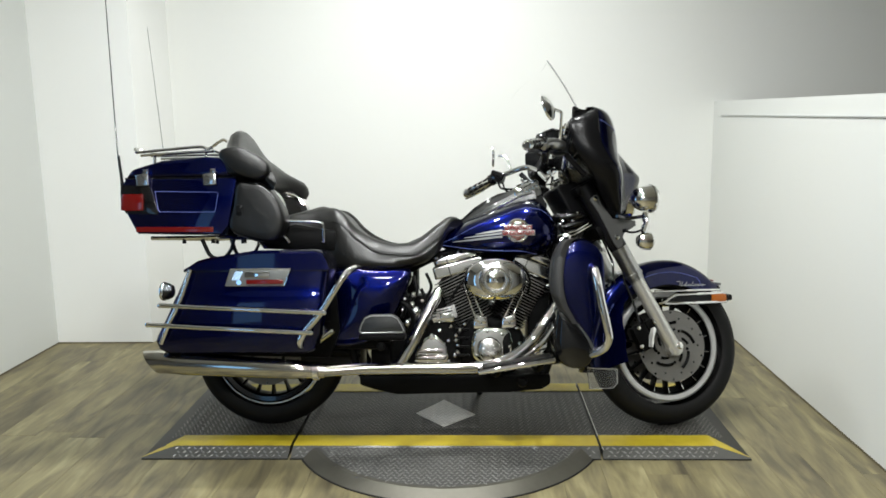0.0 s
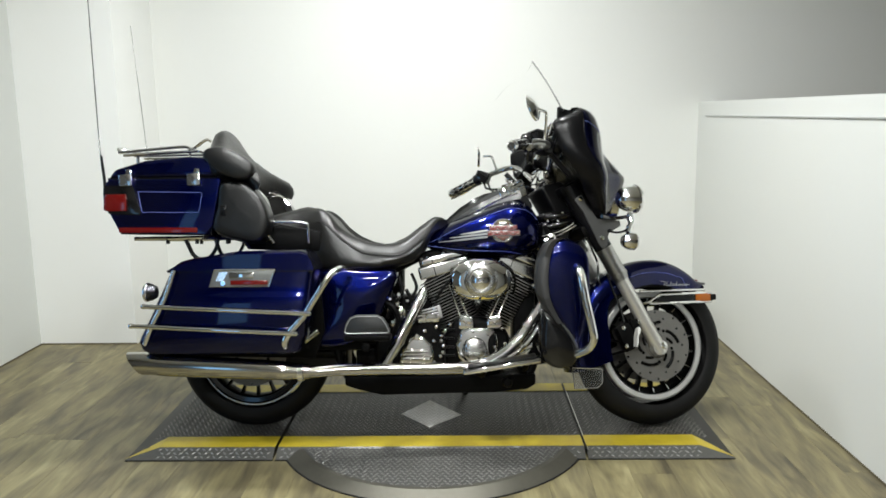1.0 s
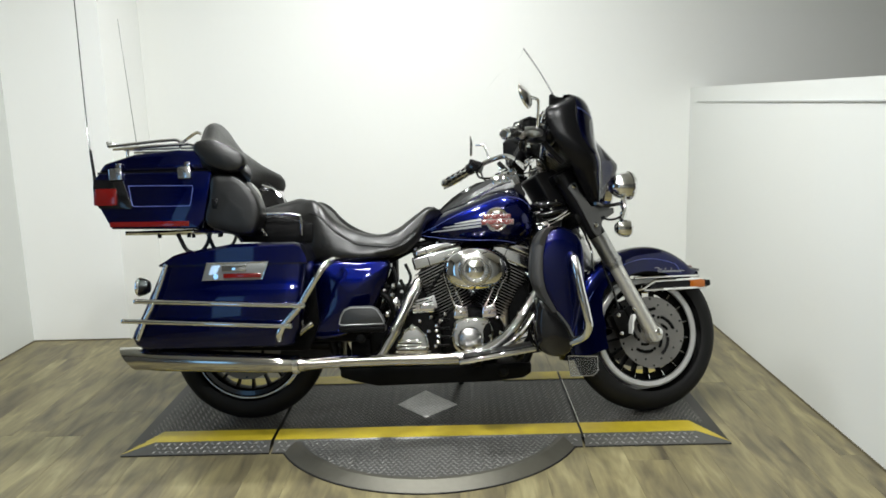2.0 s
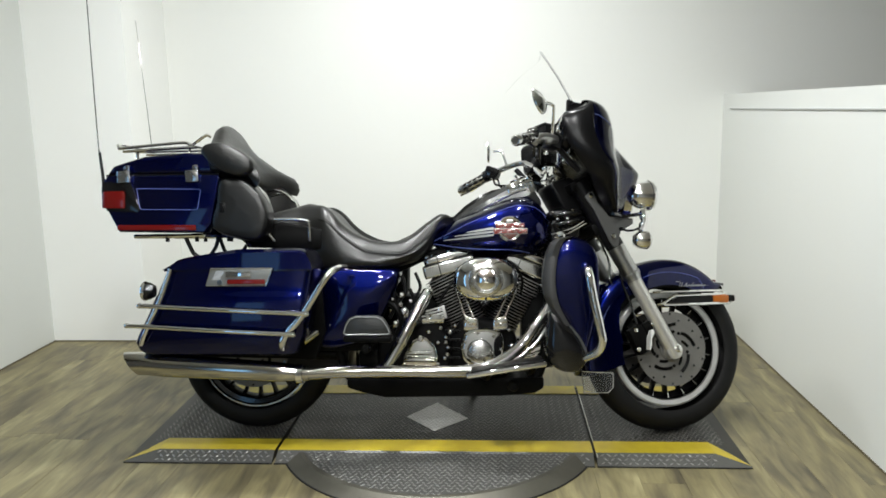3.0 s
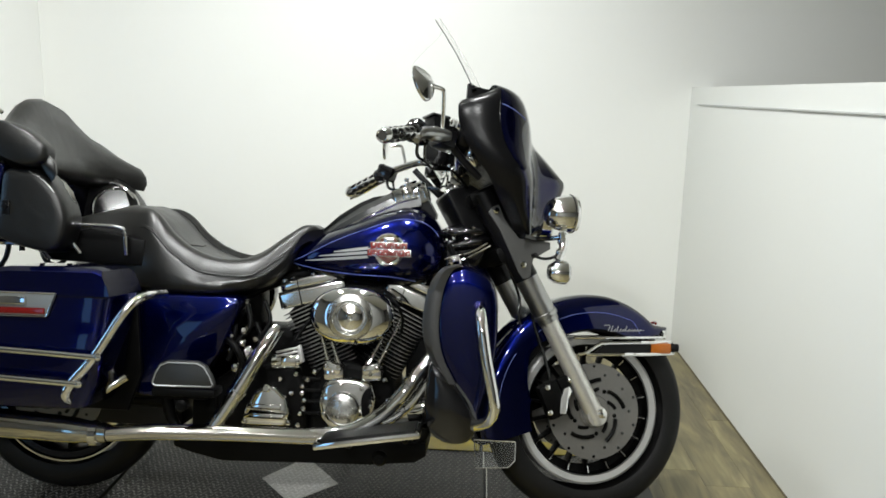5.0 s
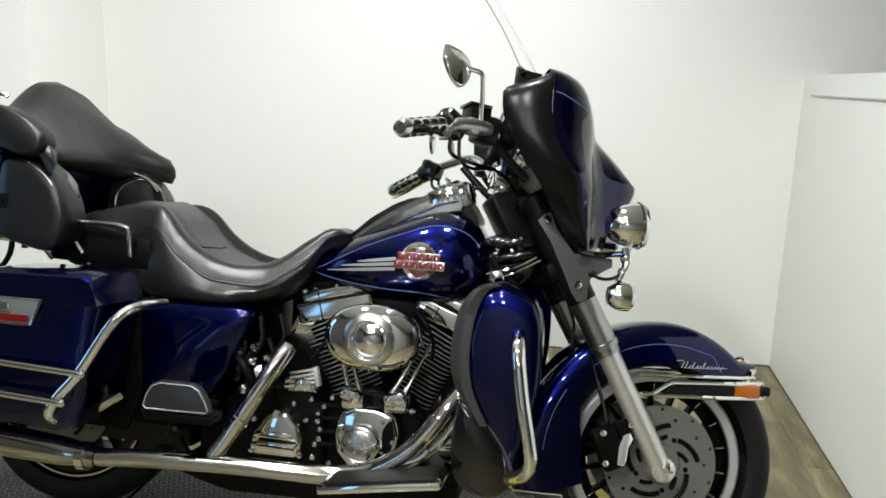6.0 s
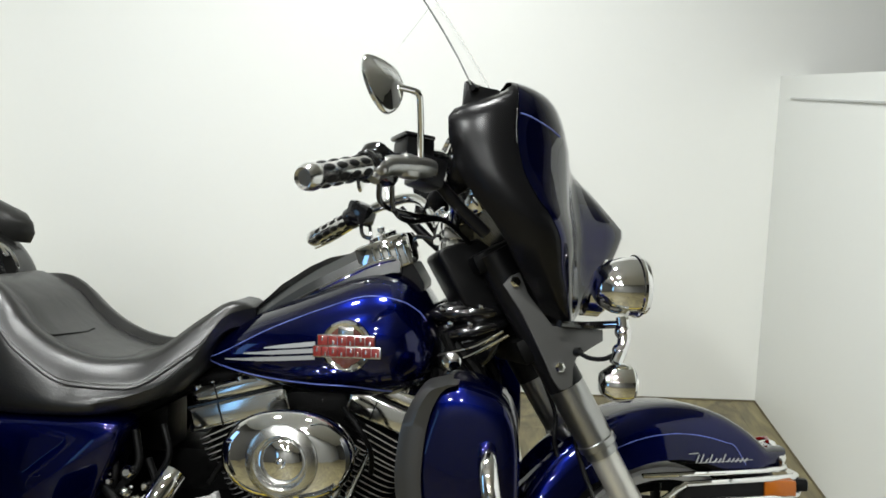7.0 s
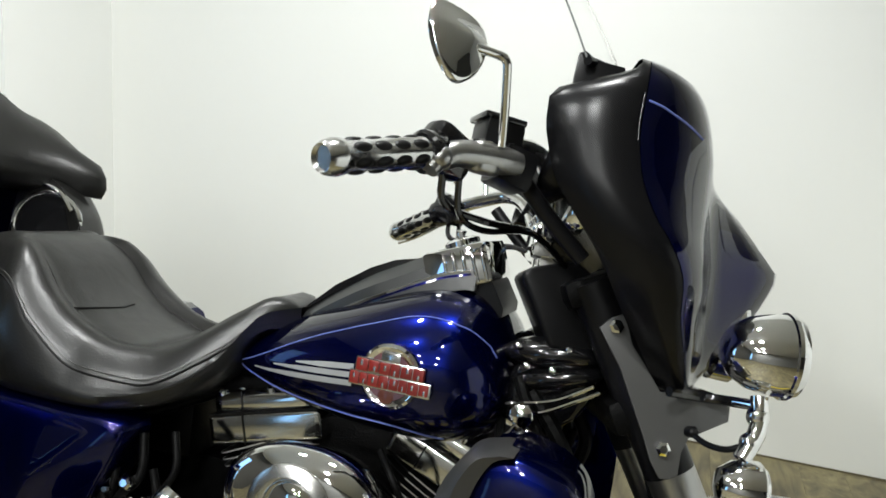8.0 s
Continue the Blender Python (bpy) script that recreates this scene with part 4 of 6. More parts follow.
for pts in ([(0.545, -0.07, 0.73), (0.585, -0.075, 0.68), (0.606, -0.08, 0.62), (0.612, -0.09, 0.56), (0.640, -0.10, 0.47), (0.662, -0.10, 0.39)], [(0.53, -0.06, 0.75), (0.555, -0.06, 0.69), (0.575, -0.065, 0.63), (0.573, -0.07, 0.57), (0.60, -0.08, 0.50)]):
    steered("brake_line", tube(pts, 0.0048, 8), BLACK, label="black brake line")
for s in (-1, 1):
    steered("signal_mount", joined(tube([(0.588, 0.156 * s, 0.752), (0.604, 0.180 * s, 0.742), (0.622, 0.204 * s, 0.742), (0.640, 0.216 * s, 0.752)], 0.0042, 10), lathe([(0.008, -0.006), (0.008, 0.005), (0.005, 0.008)], (0.590, 0.158 * s, 0.752), (0.5, 0.86 * s, 0.1), 14)), SATIN, label="black turn signal mount")
steered("triple_clamp", joined(box((0.09, 0.27, 0.04), (0.445, 0, 0.925), 0.012, (0, -26, 0)), box((0.09, 0.26, 0.05), (0.530, 0, 0.765), 0.012, (0, -26, 0)), tube([(0.47, 0, 0.90), (0.55, 0, 0.74)], 0.04, 16, False)), CAST, label="black fork clamp")
steered("neck_cover", prism([(0.340, 0.930), (0.352, 0.944), (0.420, 0.962), (0.468, 0.930), (0.495, 0.850), (0.440, 0.822), (0.396, 0.830)], -0.085, 0.085, 0.010, 3), SATIN, inner, "black steering neck cover")
steered("neck_bolt", lathe([(0.009, 0), (0.009, 0.006), (0.005, 0.009)], (0.425, -0.086, 0.905), (0, -1, 0), 8), CHROME, inner)
steered("riser_cap", joined(box((0.030, 0.11, 0.022), (0.366, 0, 1.005), 0.008, (0, -24, 0), 3), *[lathe([(0.007, 0), (0.007, 0.010), (0.004, 0.012)], (0.360, y, 1.014), (-0.4, 0, 0.9), 10) for y in (-0.042, -0.018, 0.018, 0.042)]), CHROME, bars, "chrome riser cap with bolts")
for y in (-0.085, 0.085):
    gauge = steered("gauge", lathe([(0.030, -0.020), (0.034, -0.012), (0.034, 0.006), (0.031, 0.010), (0.028, 0.006)], (0.402, y * 1.5, 1.030), (-0.92, 0, 0.38), 28), CHROME, inner, "small chrome dash gauge")
    steered("face", lathe([(0.001, 0.007), (0.027, 0.007)], (0.402, y * 1.5, 1.030), (-0.92, 0, 0.38), 24), BLACK, gauge)

# ---- tank ----
T_TOP = [(-0.115, 0.742), (-0.09, 0.758), (-0.05, 0.785), (0.0, 0.816), (0.08, 0.850), (0.16, 0.882), (0.205, 0.898), (0.252, 0.907), (0.287, 0.904), (0.315, 0.888), (0.340, 0.860), (0.358, 0.828), (0.370, 0.788), (0.374, 0.76)]
T_LOW = [(-0.115, 0.724), (-0.09, 0.708), (-0.05, 0.692), (0.0, 0.678), (0.08, 0.664), (0.16, 0.655), (0.24, 0.652), (0.295, 0.660), (0.332, 0.676), (0.360, 0.705), (0.374, 0.745)]
T_WIDE = [(-0.115, 0.045), (-0.09, 0.085), (-0.05, 0.115), (0.0, 0.142), (0.08, 0.168), (0.16, 0.184), (0.24, 0.190), (0.295, 0.184), (0.332, 0.165), (0.360, 0.128), (0.374, 0.06)]


def tank_side(x, z):
    """Half-width of the tank there."""
    hi, lo, w = lerp(T_TOP, x), lerp(T_LOW, x), lerp(T_WIDE, x)
    mid = lo + (hi - lo) * 0.46
    v = (z - mid) / (hi - mid) if z > mid else (mid - z) / (mid - lo)
    return w * max(0.0, 1 - min(1, abs(v)) ** 2.3) ** (1 / 2.3)


rings = []
for k in range(37):
    x = -0.115 + 0.489 * (1 - (1 - k / 36) ** 1.35)
    hi, lo, w = lerp(T_TOP, x), lerp(T_LOW, x), lerp(T_WIDE, x)
    mid, ring = lo + (hi - lo) * 0.46, []
    for j in range(40):
        a = 2 * math.pi * j / 40
        c, sn = math.cos(a), math.sin(a)
        ring.append((x, w * math.copysign(abs(c) ** 0.87, c), mid + (hi - mid if sn > 0 else mid - lo) * math.copysign(abs(sn) ** 0.87, sn)))
    rings.append(ring)
tank = fixed("fuel_tank", loft(rings), BLUE, label="deep blue fuel tank with pinstripe", smooth=60)
for s in (-1, 1):
    line = [(-0.090, 0.728), (-0.04, 0.750), (0.06, 0.800), (0.17, 0.843), (0.238, 0.863), (0.298, 0.857), (0.332, 0.837), (0.348, 0.817)]
    low = [(0.285, 0.682), (0.22, 0.694), (0.124, 0.697), (0.025, 0.704), (-0.04, 0.713), (-0.082, 0.719), (-0.092, 0.723), (-0.090, 0.728)]
    for pts in (line, low):
        dense = smooth_path([(x, 0, z) for x, z in pts])
        fixed("pinstripe", tube([(p.x, s * (tank_side(p.x, p.z) + 0.0006), p.z) for p in dense], 0.0009, 6, False), PIN, tank)
    for k, (xa, za) in enumerate(((0.045, 0.762), (0.000, 0.748), (-0.045, 0.732))):
        xb, zb, h = 0.150, 0.777 - 0.0125 * k, 0.0042
        rows = []
        for f in (0, 0.2, 0.4, 0.6, 0.8, 1):
            x, z = xa + (xb - xa) * f, za + (zb - za) * f
            hh = h * min(1, 0.25 + f * 1.6)
            rows.append([(x, s * (tank_side(x, z + hh) + 0.0012), z + hh), (x, s * (tank_side(x, z - hh) + 0.0012), z - hh)])
        bm = loft(rows, caps=False, closed=False)
        fixed("flash", bm, SILVER, tank, "silver speed stripe")
    cxe, cze = 0.210, 0.775
    yb = tank_side(cxe, cze)
    tip = math.degrees(math.atan2(tank_side(cxe, cze - 0.03) - tank_side(cxe, cze + 0.03), 0.06))
    swing = math.degrees(math.atan2(tank_side(cxe + 0.05, cze) - tank_side(cxe - 0.05, cze), 0.10))
    # local frame on the tank's skin: x ahead, z out
    skin = Matrix.Translation((cxe, s * yb, cze)) @ Matrix.Rotation(radians(swing * s), 4, "Z") @ Matrix.Rotation(radians((90 - tip) * -s), 4, "X")
    up = 1 if s < 0 else -1
    badge = fixed("badge", moved(lathe([(0.001, 0.004), (0.040, 0.004), (0.043, 0.006), (0.047, 0.003), (0.048, -0.012), (0.001, -0.010)], n=36), skin), CHROME, tank, "round chrome tank badge")
    fixed("badge_bar", moved(lathe([(0.012, -0.004), (0.012, 0.0055), (0.010, 0.006)], (0, -0.028 * up, 0), n=20), skin), BROWN, badge, "brownish red enamel dot")
    fixed("badge_border", moved(box((0.030, 0.016, 0.006), (0.0, 0.027 * up, 0.004), 0.003), skin), POLISH, badge)
    fixed("badge_field", moved(lathe([(0.001, 0.0045), (0.034, 0.0045), (0.035, 0.0055)], n=32), skin), BROWN, badge, "brownish red enamel field")
    for dy, wd, ht, dx in ((0.0100, 0.104, 0.019, 0.000), (-0.0100, 0.124, 0.019, 0.002)):
        fixed("badge_border", moved(box((wd + 0.004, ht + 0.003, 0.008), (dx, dy * up, 0.003), 0.002), skin), POLISH, badge)
        n = 6 if wd < 0.11 else 8
        edge = -wd / 2
        for k in range(n):
            w = wd / n * (1.0, 0.86, 1.12, 1.02)[(k + n) % 4]
            fixed("badge_bar", moved(box((w * (0.95, 0.90, 0.96)[k % 3], ht * (0.96, 0.86, 0.91)[k % 3], 0.007), (dx + edge + w / 2, (dy + 0.0006 * (k % 2)) * up, 0.0055), 0.0012), skin), RED, badge, "red enamel bar")
            fixed("badge_notch", moved(box((w * 0.22, ht * 0.42, 0.0078), (dx + edge + w * (0.45, 0.58, 0.5)[k % 3], (dy + ht * (0.16, -0.18, 0.05, -0.2)[k % 4]) * up, 0.0055), 0.0008), skin), POLISH, badge)
            edge += w


CON = [(-0.035, 0.806), (0.0, 0.832), (0.05, 0.866), (0.10, 0.896), (0.16, 0.926), (0.20, 0.946), (0.255, 0.968), (0.285, 0.974), (0.30, 0.972)]
rings, lid = [], []
for k in range(25):
    x = -0.035 + 0.325 * k / 24
    z, w = lerp(CON, x), 0.045 + 0.025 * min(1, (x + 0.035) / 0.16)
    rings.append([(x, -w - 0.010, z - 0.07), (x, -w, z - 0.034), (x, -w * 0.94, z - 0.021), (x, -w * 0.50, z), (x, w * 0.50, z), (x, w * 0.94, z - 0.021), (x, w, z - 0.034), (x, w + 0.010, z - 0.07)])
console = fixed("console", loft(rings), CONSOLE, label="satin dark grey and chrome tank console", smooth=30)
for s in (-1, 1):
    fixed("console_rail", tube([(x, s * (0.045 + 0.025 * min(1, (x + 0.035) / 0.16) + 0.001), lerp(CON, x) - 0.044) for x in (-0.03, 0.03, 0.08, 0.14, 0.20, 0.24, 0.28)], 0.005, 8), CHROME, console, "chrome console rail")
fixed("console_door", loft([[(x, -0.035, lerp(CON, x) + h0), (x, -0.030, lerp(CON, x) + h), (x, 0.030, lerp(CON, x) + h), (x, 0.035, lerp(CON, x) + h0)] for x, h0, h in ((-0.02, -0.002, 0.0), (0.04, -0.002, 0.012), (0.10, -0.002, 0.014), (0.14, -0.002, 0.012), (0.18, -0.002, 0.0))]), BLACK, console, "black fuel filler door")
fixed("ignition_switch", joined(lathe([(0.030, 0), (0.030, 0.012), (0.022, 0.016), (0.010, 0.018)], (0.245, 0, 0.962), (-0.4, 0, 0.9), 24), box((0.012, 0.03, 0.012), (0.238, 0, 0.985), 0.003)), CHROME, console, "chrome ignition switch")
fixed("console_skirt", loft([[(x, -0.060, z0), (x, -0.060, z1), (x, 0.060, z1), (x, 0.060, z0)] for x, z0, z1 in ((0.20, 0.86, 0.93), (0.30, 0.855, 0.925), (0.314, 0.862, 0.918), (0.335, 0.868, 0.882))]), SATIN, console, "black console front skirt")
front = fixed("console_front", box((0.108, 0.142, 0.066), (0.256, 0, 0.934), 0.010, (0, -20, 0)), CHROME, console, "ribbed chrome console front")
for k in range(5):
    fixed("rib", box((0.006, 0.148, 0.056), (0.240 + 0.0145 * k, 0, 0.926 + 0.0052 * k), 0.0025, (0, -20, 0)), CHROME, front)

# ---- seat and backrest ----
S_TOP = [(-0.79, 0.812), (-0.737, 0.838), (-0.63, 0.866), (-0.565, 0.880), (-0.520, 0.876), (-0.478, 0.850), (-0.435, 0.800), (-0.375, 0.757), (-0.275, 0.728), (-0.195, 0.744), (-0.102, 0.808), (-0.056, 0.836), (-0.028, 0.832), (-0.008, 0.808)]
S_EDGE = [(-0.79, 0.80), (-0.70, 0.826), (-0.60, 0.834), (-0.499, 0.824), (-0.417, 0.756), (-0.32, 0.702), (-0.212, 0.694), (-0.11, 0.752), (-0.039, 0.815), (-0.008, 0.802)]
S_LOW = [(-0.79, 0.72), (-0.68, 0.700), (-0.56, 0.650), (-0.5, 0.629), (-0.437, 0.625), (-0.281, 0.627), (-0.161, 0.654), (-0.104, 0.701), (-0.05, 0.785), (-0.008, 0.796)]
S_WIDE = [(-0.79, 0.13), (-0.70, 0.152), (-0.61, 0.152), (-0.55, 0.164), (-0.49, 0.188), (-0.42, 0.203), (-0.32, 0.208), (-0.20, 0.190), (-0.11, 0.140), (-0.05, 0.085), (-0.008, 0.045)]
rings = []
for k in range(61):
    x = -0.79 + 0.782 * k / 60
    t, e, lo, w = lerp(S_TOP, x), lerp(S_EDGE, x), lerp(S_LOW, x), lerp(S_WIDE, x)
    b = lerp([(-0.56, 0.0), (-0.50, 1.0), (-0.30, 1.0), (-0.20, 0.0)], x)
    half = [(0.0, t - 0.010 * b), (0.30, t - 0.011 * b), (0.50, t + 0.001 - 0.013 * b), (0.58, t + 0.001 - 0.017 * b), (0.64, (t * 4 + e) / 5 + 0.004 + 0.004 * b), (0.74, (t * 2 + e) / 3 + 0.006 + 0.006 * b), (0.84, (t + 2 * e) / 3 + 0.006 + 0.007 * b), (0.92, e + 0.002), (0.97, e - 0.010), (1.0, e - 0.026), (1.05, (e + lo) / 2), (1.075, lo + 0.030), (1.04, lo + 0.010), (0.88, lo), (0.4, lo - 0.004)]
    ring = [(x, -w * u, z) for u, z in half] + [(x, w * u, z) for u, z in half[:0:-1]]
    rings.append(ring)
seat = fixed("seat", loft(rings), VINYL, label="black vinyl two-up touring seat", smooth=70)
for s in (-1, 1):
    fixed("piping", tube([(x, s * lerp(S_WIDE, x) * 0.985, lerp(S_EDGE, x) - 0.012) for x in [-0.52 + 0.49 * k / 22 for k in range(23)]], 0.0017, 6), RUBBER, seat, "stitched seat piping")
for s in (-1, 1):
    fixed("piping", tube([(x, s * lerp(S_WIDE, x) * 0.585, lerp(S_TOP, x) - 0.0150) for x in [-0.515 + 0.25 * k / 14 for k in range(15)]], 0.0020, 6), RUBBER, seat, "stitched bolster seam")
fixed("piping", tube([((-0.396 - 0.10 * abs(y)), y, lerp(S_TOP, (-0.396 - 0.10 * abs(y))) - 0.0100) for y in [-0.115 + 0.15 * k / 14 for k in range(15)]], 0.0018, 6), RUBBER, seat, "stitched seat seam")
for s in (-1, 1):
    fixed("stitching", tube([(x, s * lerp(S_WIDE, x) * 0.972, lerp(S_EDGE, x) - 0.0045) for x in [-0.52 + 0.49 * k / 22 for k in range(23)]], 0.0008, 5), THREAD, seat, "grey double stitching")
for s in (-1, 1):
    rail = fixed("grab_rail", tube([(-0.680, 0.212 * s, 0.735), (-0.722, 0.222 * s, 0.796), (-0.718, 0.225 * s, 0.812), (-0.69, 0.228 * s, 0.817), (-0.60, 0.23 * s, 0.816), (-0.560, 0.229 * s, 0.812), (-0.545, 0.226 * s, 0.800), (-0.545, 0.212 * s, 0.735)], 0.0058, 10), POLISH, label="chrome passenger grab rail")

B_TAB = [(0.0, 1.206, -0.926, -0.832, 1.00), (0.09, 1.190, -0.922, -0.828, 1.00), (0.16, 1.150, -0.910, -0.806, 0.995), (0.22, 1.114, -0.892, -0.768, 0.988), (0.265, 1.098, -0.876, -0.724, 0.974), (0.300, 1.078, -0.866, -0.708, 0.970), (0.318, 1.050, -0.862, -0.722, 0.974)]
rings = []
for s in [-1 + k / 16 for k in range(33)]:
    y = 0.300 * math.sin(s * math.pi / 2)
    zt, xr, xf, zn = (lerp([(row[0], row[c]) for row in B_TAB], abs(y)) for c in (1, 2, 3, 4))
    zb = lerp([(0.0, 0.952), (0.20, 0.952), (0.265, 0.985), (0.300, 1.005)], abs(y))
    rear = lerp([(0.0, 0.0), (0.18, 0.0), (0.30, 0.065)], abs(y))
    rings.append([(x, y, z) for x, z in ((-0.955 + rear, zb), (-0.968 + rear, (zb + zt) / 2), (xr - 0.034, zt - 0.045), (xr - 0.020, zt - 0.012), (xr, zt), (xr + 0.022, zt - 0.010), (xr + (xf - xr) * 0.45, zt - (zt - zn) * 0.36), (xf - 0.022, zn + 0.040), (xf - 0.004, zn + 0.014), (xf, zn - 0.012), (xf - 0.012, zn - 0.036), (xf - 0.050, zb - 0.014))])
fixed("seat_base", prism([(-0.815, 0.775), (-0.790, 0.712), (-0.50, 0.700), (-0.50, 0.78), (-0.66, 0.81)], -0.195, 0.195, 0.012), CAST, label="black seat base under the pillion")
rest = fixed("backrest", loft(rings), VINYL, label="black vinyl wrap-around passenger backrest", smooth=80)
for s in (-1, 1):
    pad = [(-0.915, 1.072), (-0.898, 1.094), (-0.845, 1.101), (-0.79, 1.082), (-0.745, 1.055), (-0.718, 1.025), (-0.722, 0.992), (-0.762, 0.975), (-0.81, 0.983), (-0.862, 1.008), (-0.90, 1.045)]
    fixed("side_pad", cushion(rounded([(x - 0.012 - (0.0 if s < 0 else 0.020), z - (0.0 if s < 0 else 0.046)) for x, z in pad]), s * 0.270, s * (0.322 if s < 0 else 0.298), 0.008), VINYL, rest, "black vinyl side pad", smooth=80)
    pod = fixed("armrest_pod", cushion(rounded([(-0.868, 0.964), (-0.82, 0.972), (-0.770, 0.966), (-0.720, 0.920), (-0.690, 0.868), (-0.682, 0.810), (-0.715, 0.740), (-0.80, 0.745), (-0.895, 0.785), (-0.880, 0.88)]), s * 0.206, s * 0.292, 0.004, 0.88), VINYL, label="black vinyl armrest speaker pod", smooth=70)
    ring = fixed("speaker_ring", lathe([(0.078, -0.004), (0.079, 0.010), (0.074, 0.016), (0.069, 0.012), (0.067, 0.004)], (-0.770, 0.198 * s, 0.866), (0.30, -0.94 * s, 0.1), 32, caps=False), CHROME, pod, "chrome speaker ring")
    fixed("speaker_mesh", lathe([(0.068, -0.004), (0.068, 0.007)], (-0.770, 0.198 * s, 0.866), (0.30, -0.94 * s, 0.1), 28), BLACK, pod)
    fixed("piping", tube([(-0.790, s * 0.290, 0.962), (-0.745, s * 0.290, 0.934), (-0.712, s * 0.288, 0.893), (-0.694, s * 0.286, 0.845)], 0.0022, 6), SILVER, pod, "pale pod piping")
    fixed("pod_trim", tube([(-0.835, s * 0.205, 0.955), (-0.79, s * 0.20, 0.957), (-0.745, s * 0.20, 0.940), (-0.712, s * 0.20, 0.905)], 0.005, 8), CHROME, pod, "chrome pod edge trim")
    fixed("dial", joined(box((0.022, 0.006, 0.040), (-0.852, 0.2955 * s, 0.860), 0.003), lathe([(0.008, -0.004), (0.008, 0.006)], (-0.852, 0.299 * s, 0.862), (0, s, 0), 14)), SATIN, pod, "small black audio control")

# ---- top case ----
case = fixed("top_case", prism([(-1.303, 0.968), (-1.306, 0.925), (-1.292, 0.858), (-1.262, 0.802), (-1.246, 0.774), (-0.922, 0.768), (-0.896, 0.80), (-0.862, 0.975), (-0.870, 0.984), (-1.290, 0.984)], -0.292, 0.292, 0.020, 3), BLUE, label="blue hard luggage top case")
fixed("lid", prism([(-1.298, 0.987), (-1.270, 1.022), (-1.154, 1.055), (-0.995, 1.068), (-0.915, 1.062), (-0.872, 1.022), (-0.860, 0.989)], -0.288, 0.288, 0.018, 3), BLUE, case, "blue top case lid")
fixed("lid_seal", prism([(-1.296, 0.981), (-0.866, 0.981), (-0.866, 0.989), (-1.296, 0.989)], -0.287, 0.287), BLACK, case)
for s in (-1, 1):
    y = 0.2945 * s
    fixed("pinstripe", tube([(-1.177, y, 0.935), (-0.938, y, 0.930), (-0.933, y, 0.925), (-0.945, y, 0.858), (-0.95, y, 0.854), (-1.158, y, 0.857), (-1.164, y, 0.862), (-1.177, y, 0.935)], 0.0010, 6, False), PIN, case)
    fixed("lamp_surround", prism([(-1.309, 0.962), (-1.196, 0.955), (-1.166, 0.860), (-1.170, 0.846), (-1.292, 0.852), (-1.312, 0.925)], 0.290 * s - 0.006, 0.290 * s + 0.006, 0.003), BLACK, case, "black tail lamp surround")
    fixed("tail_lamp", joined(box((0.084, 0.026, 0.066), (-1.262, 0.290 * s, 0.894), 0.008), box((0.020, 0.060, 0.060), (-1.303, 0.262 * s, 0.894), 0.006)), REDLENS, case, "red wrap-around tail lamp")
    fixed("reflector", box((0.300, 0.010, 0.020), (-1.102, 0.2915 * s, 0.789), 0.003, (0, 0.5, 0)), REDLENS, case, "long red reflector strip")
    for lx in (-1.221, -0.962):
        latch = fixed("latch", box((0.050, 0.016, 0.046), (lx, 0.300 * s, 0.979), 0.006, (0, -4, 0)), POLISH, case, "chrome case latch")
        fixed("keeper", box((0.022, 0.012, 0.018), (lx + 0.012, 0.298 * s, 1.011), 0.004), CHROME, latch)
    back = -1.312 if s < 0 else -1.355
    tall = 1.78 if s < 0 else 1.73
    mast = fixed("antenna", tube([(back, 0.285 * s, 0.985), (back - 0.014, 0.288 * s, 1.12), (back - 0.056 - (0.035 if s > 0 else 0), 0.296 * s, tall)], (0.0032, 0.0016) if s < 0 else (0.0022, 0.0010), 8), BLACK, label="thin black whip antenna")
    fixed("antenna_base", tube([(back + 0.006, 0.284 * s, 0.925), (back + 0.002, 0.285 * s, 0.985), (back - 0.008, 0.287 * s, 1.075)], (0.0075, 0.0045), 10), SATIN, mast, "black antenna mast foot")
rack = fixed("luggage_rack", joined(
    tube([(-0.925, -0.20, 1.135), (-0.945, -0.205, 1.140), (-0.998, -0.205, 1.106), (-1.03, -0.205, 1.115), (-1.15, -0.205, 1.107), (-1.285, -0.205, 1.096)], 0.006, 8),
    tube([(-0.925, 0.20, 1.135), (-0.945, 0.205, 1.140), (-0.998, 0.205, 1.106), (-1.03, 0.205, 1.115), (-1.15, 0.205, 1.107), (-1.285, 0.205, 1.096)], 0.006, 8),
    tube([(-1.285, -0.205, 1.096), (-1.303, -0.15, 1.118), (-1.303, 0.15, 1.118), (-1.285, 0.205, 1.096)], 0.006, 8),
    tube([(-1.262, -0.22, 1.082), (-1.15, -0.22, 1.088), (-0.99, -0.22, 1.094), (-0.97, -0.18, 1.096), (-0.97, 0.18, 1.096), (-0.99, 0.22, 1.094), (-1.15, 0.22, 1.088), (-1.262, 0.22, 1.082)], 0.0055, 8)), CHROME, label="chrome luggage rack on the lid")
for x, z in ((-1.215, 1.045), (-1.010, 1.066)):
    for s in (-1, 1):
        fixed("rack_foot", lathe([(0.008, 0), (0.006, 0.010), (0.006, 0.045)], (x, 0.20 * s, z), (0, 0, 1), 12), CHROME, rack)
for k in range(3):
    fixed("rack_bar", tube([(-1.27, -0.10 + 0.10 * k, 1.094), (-0.97, -0.10 + 0.10 * k, 1.096)], 0.005, 8, False), CHROME, rack)
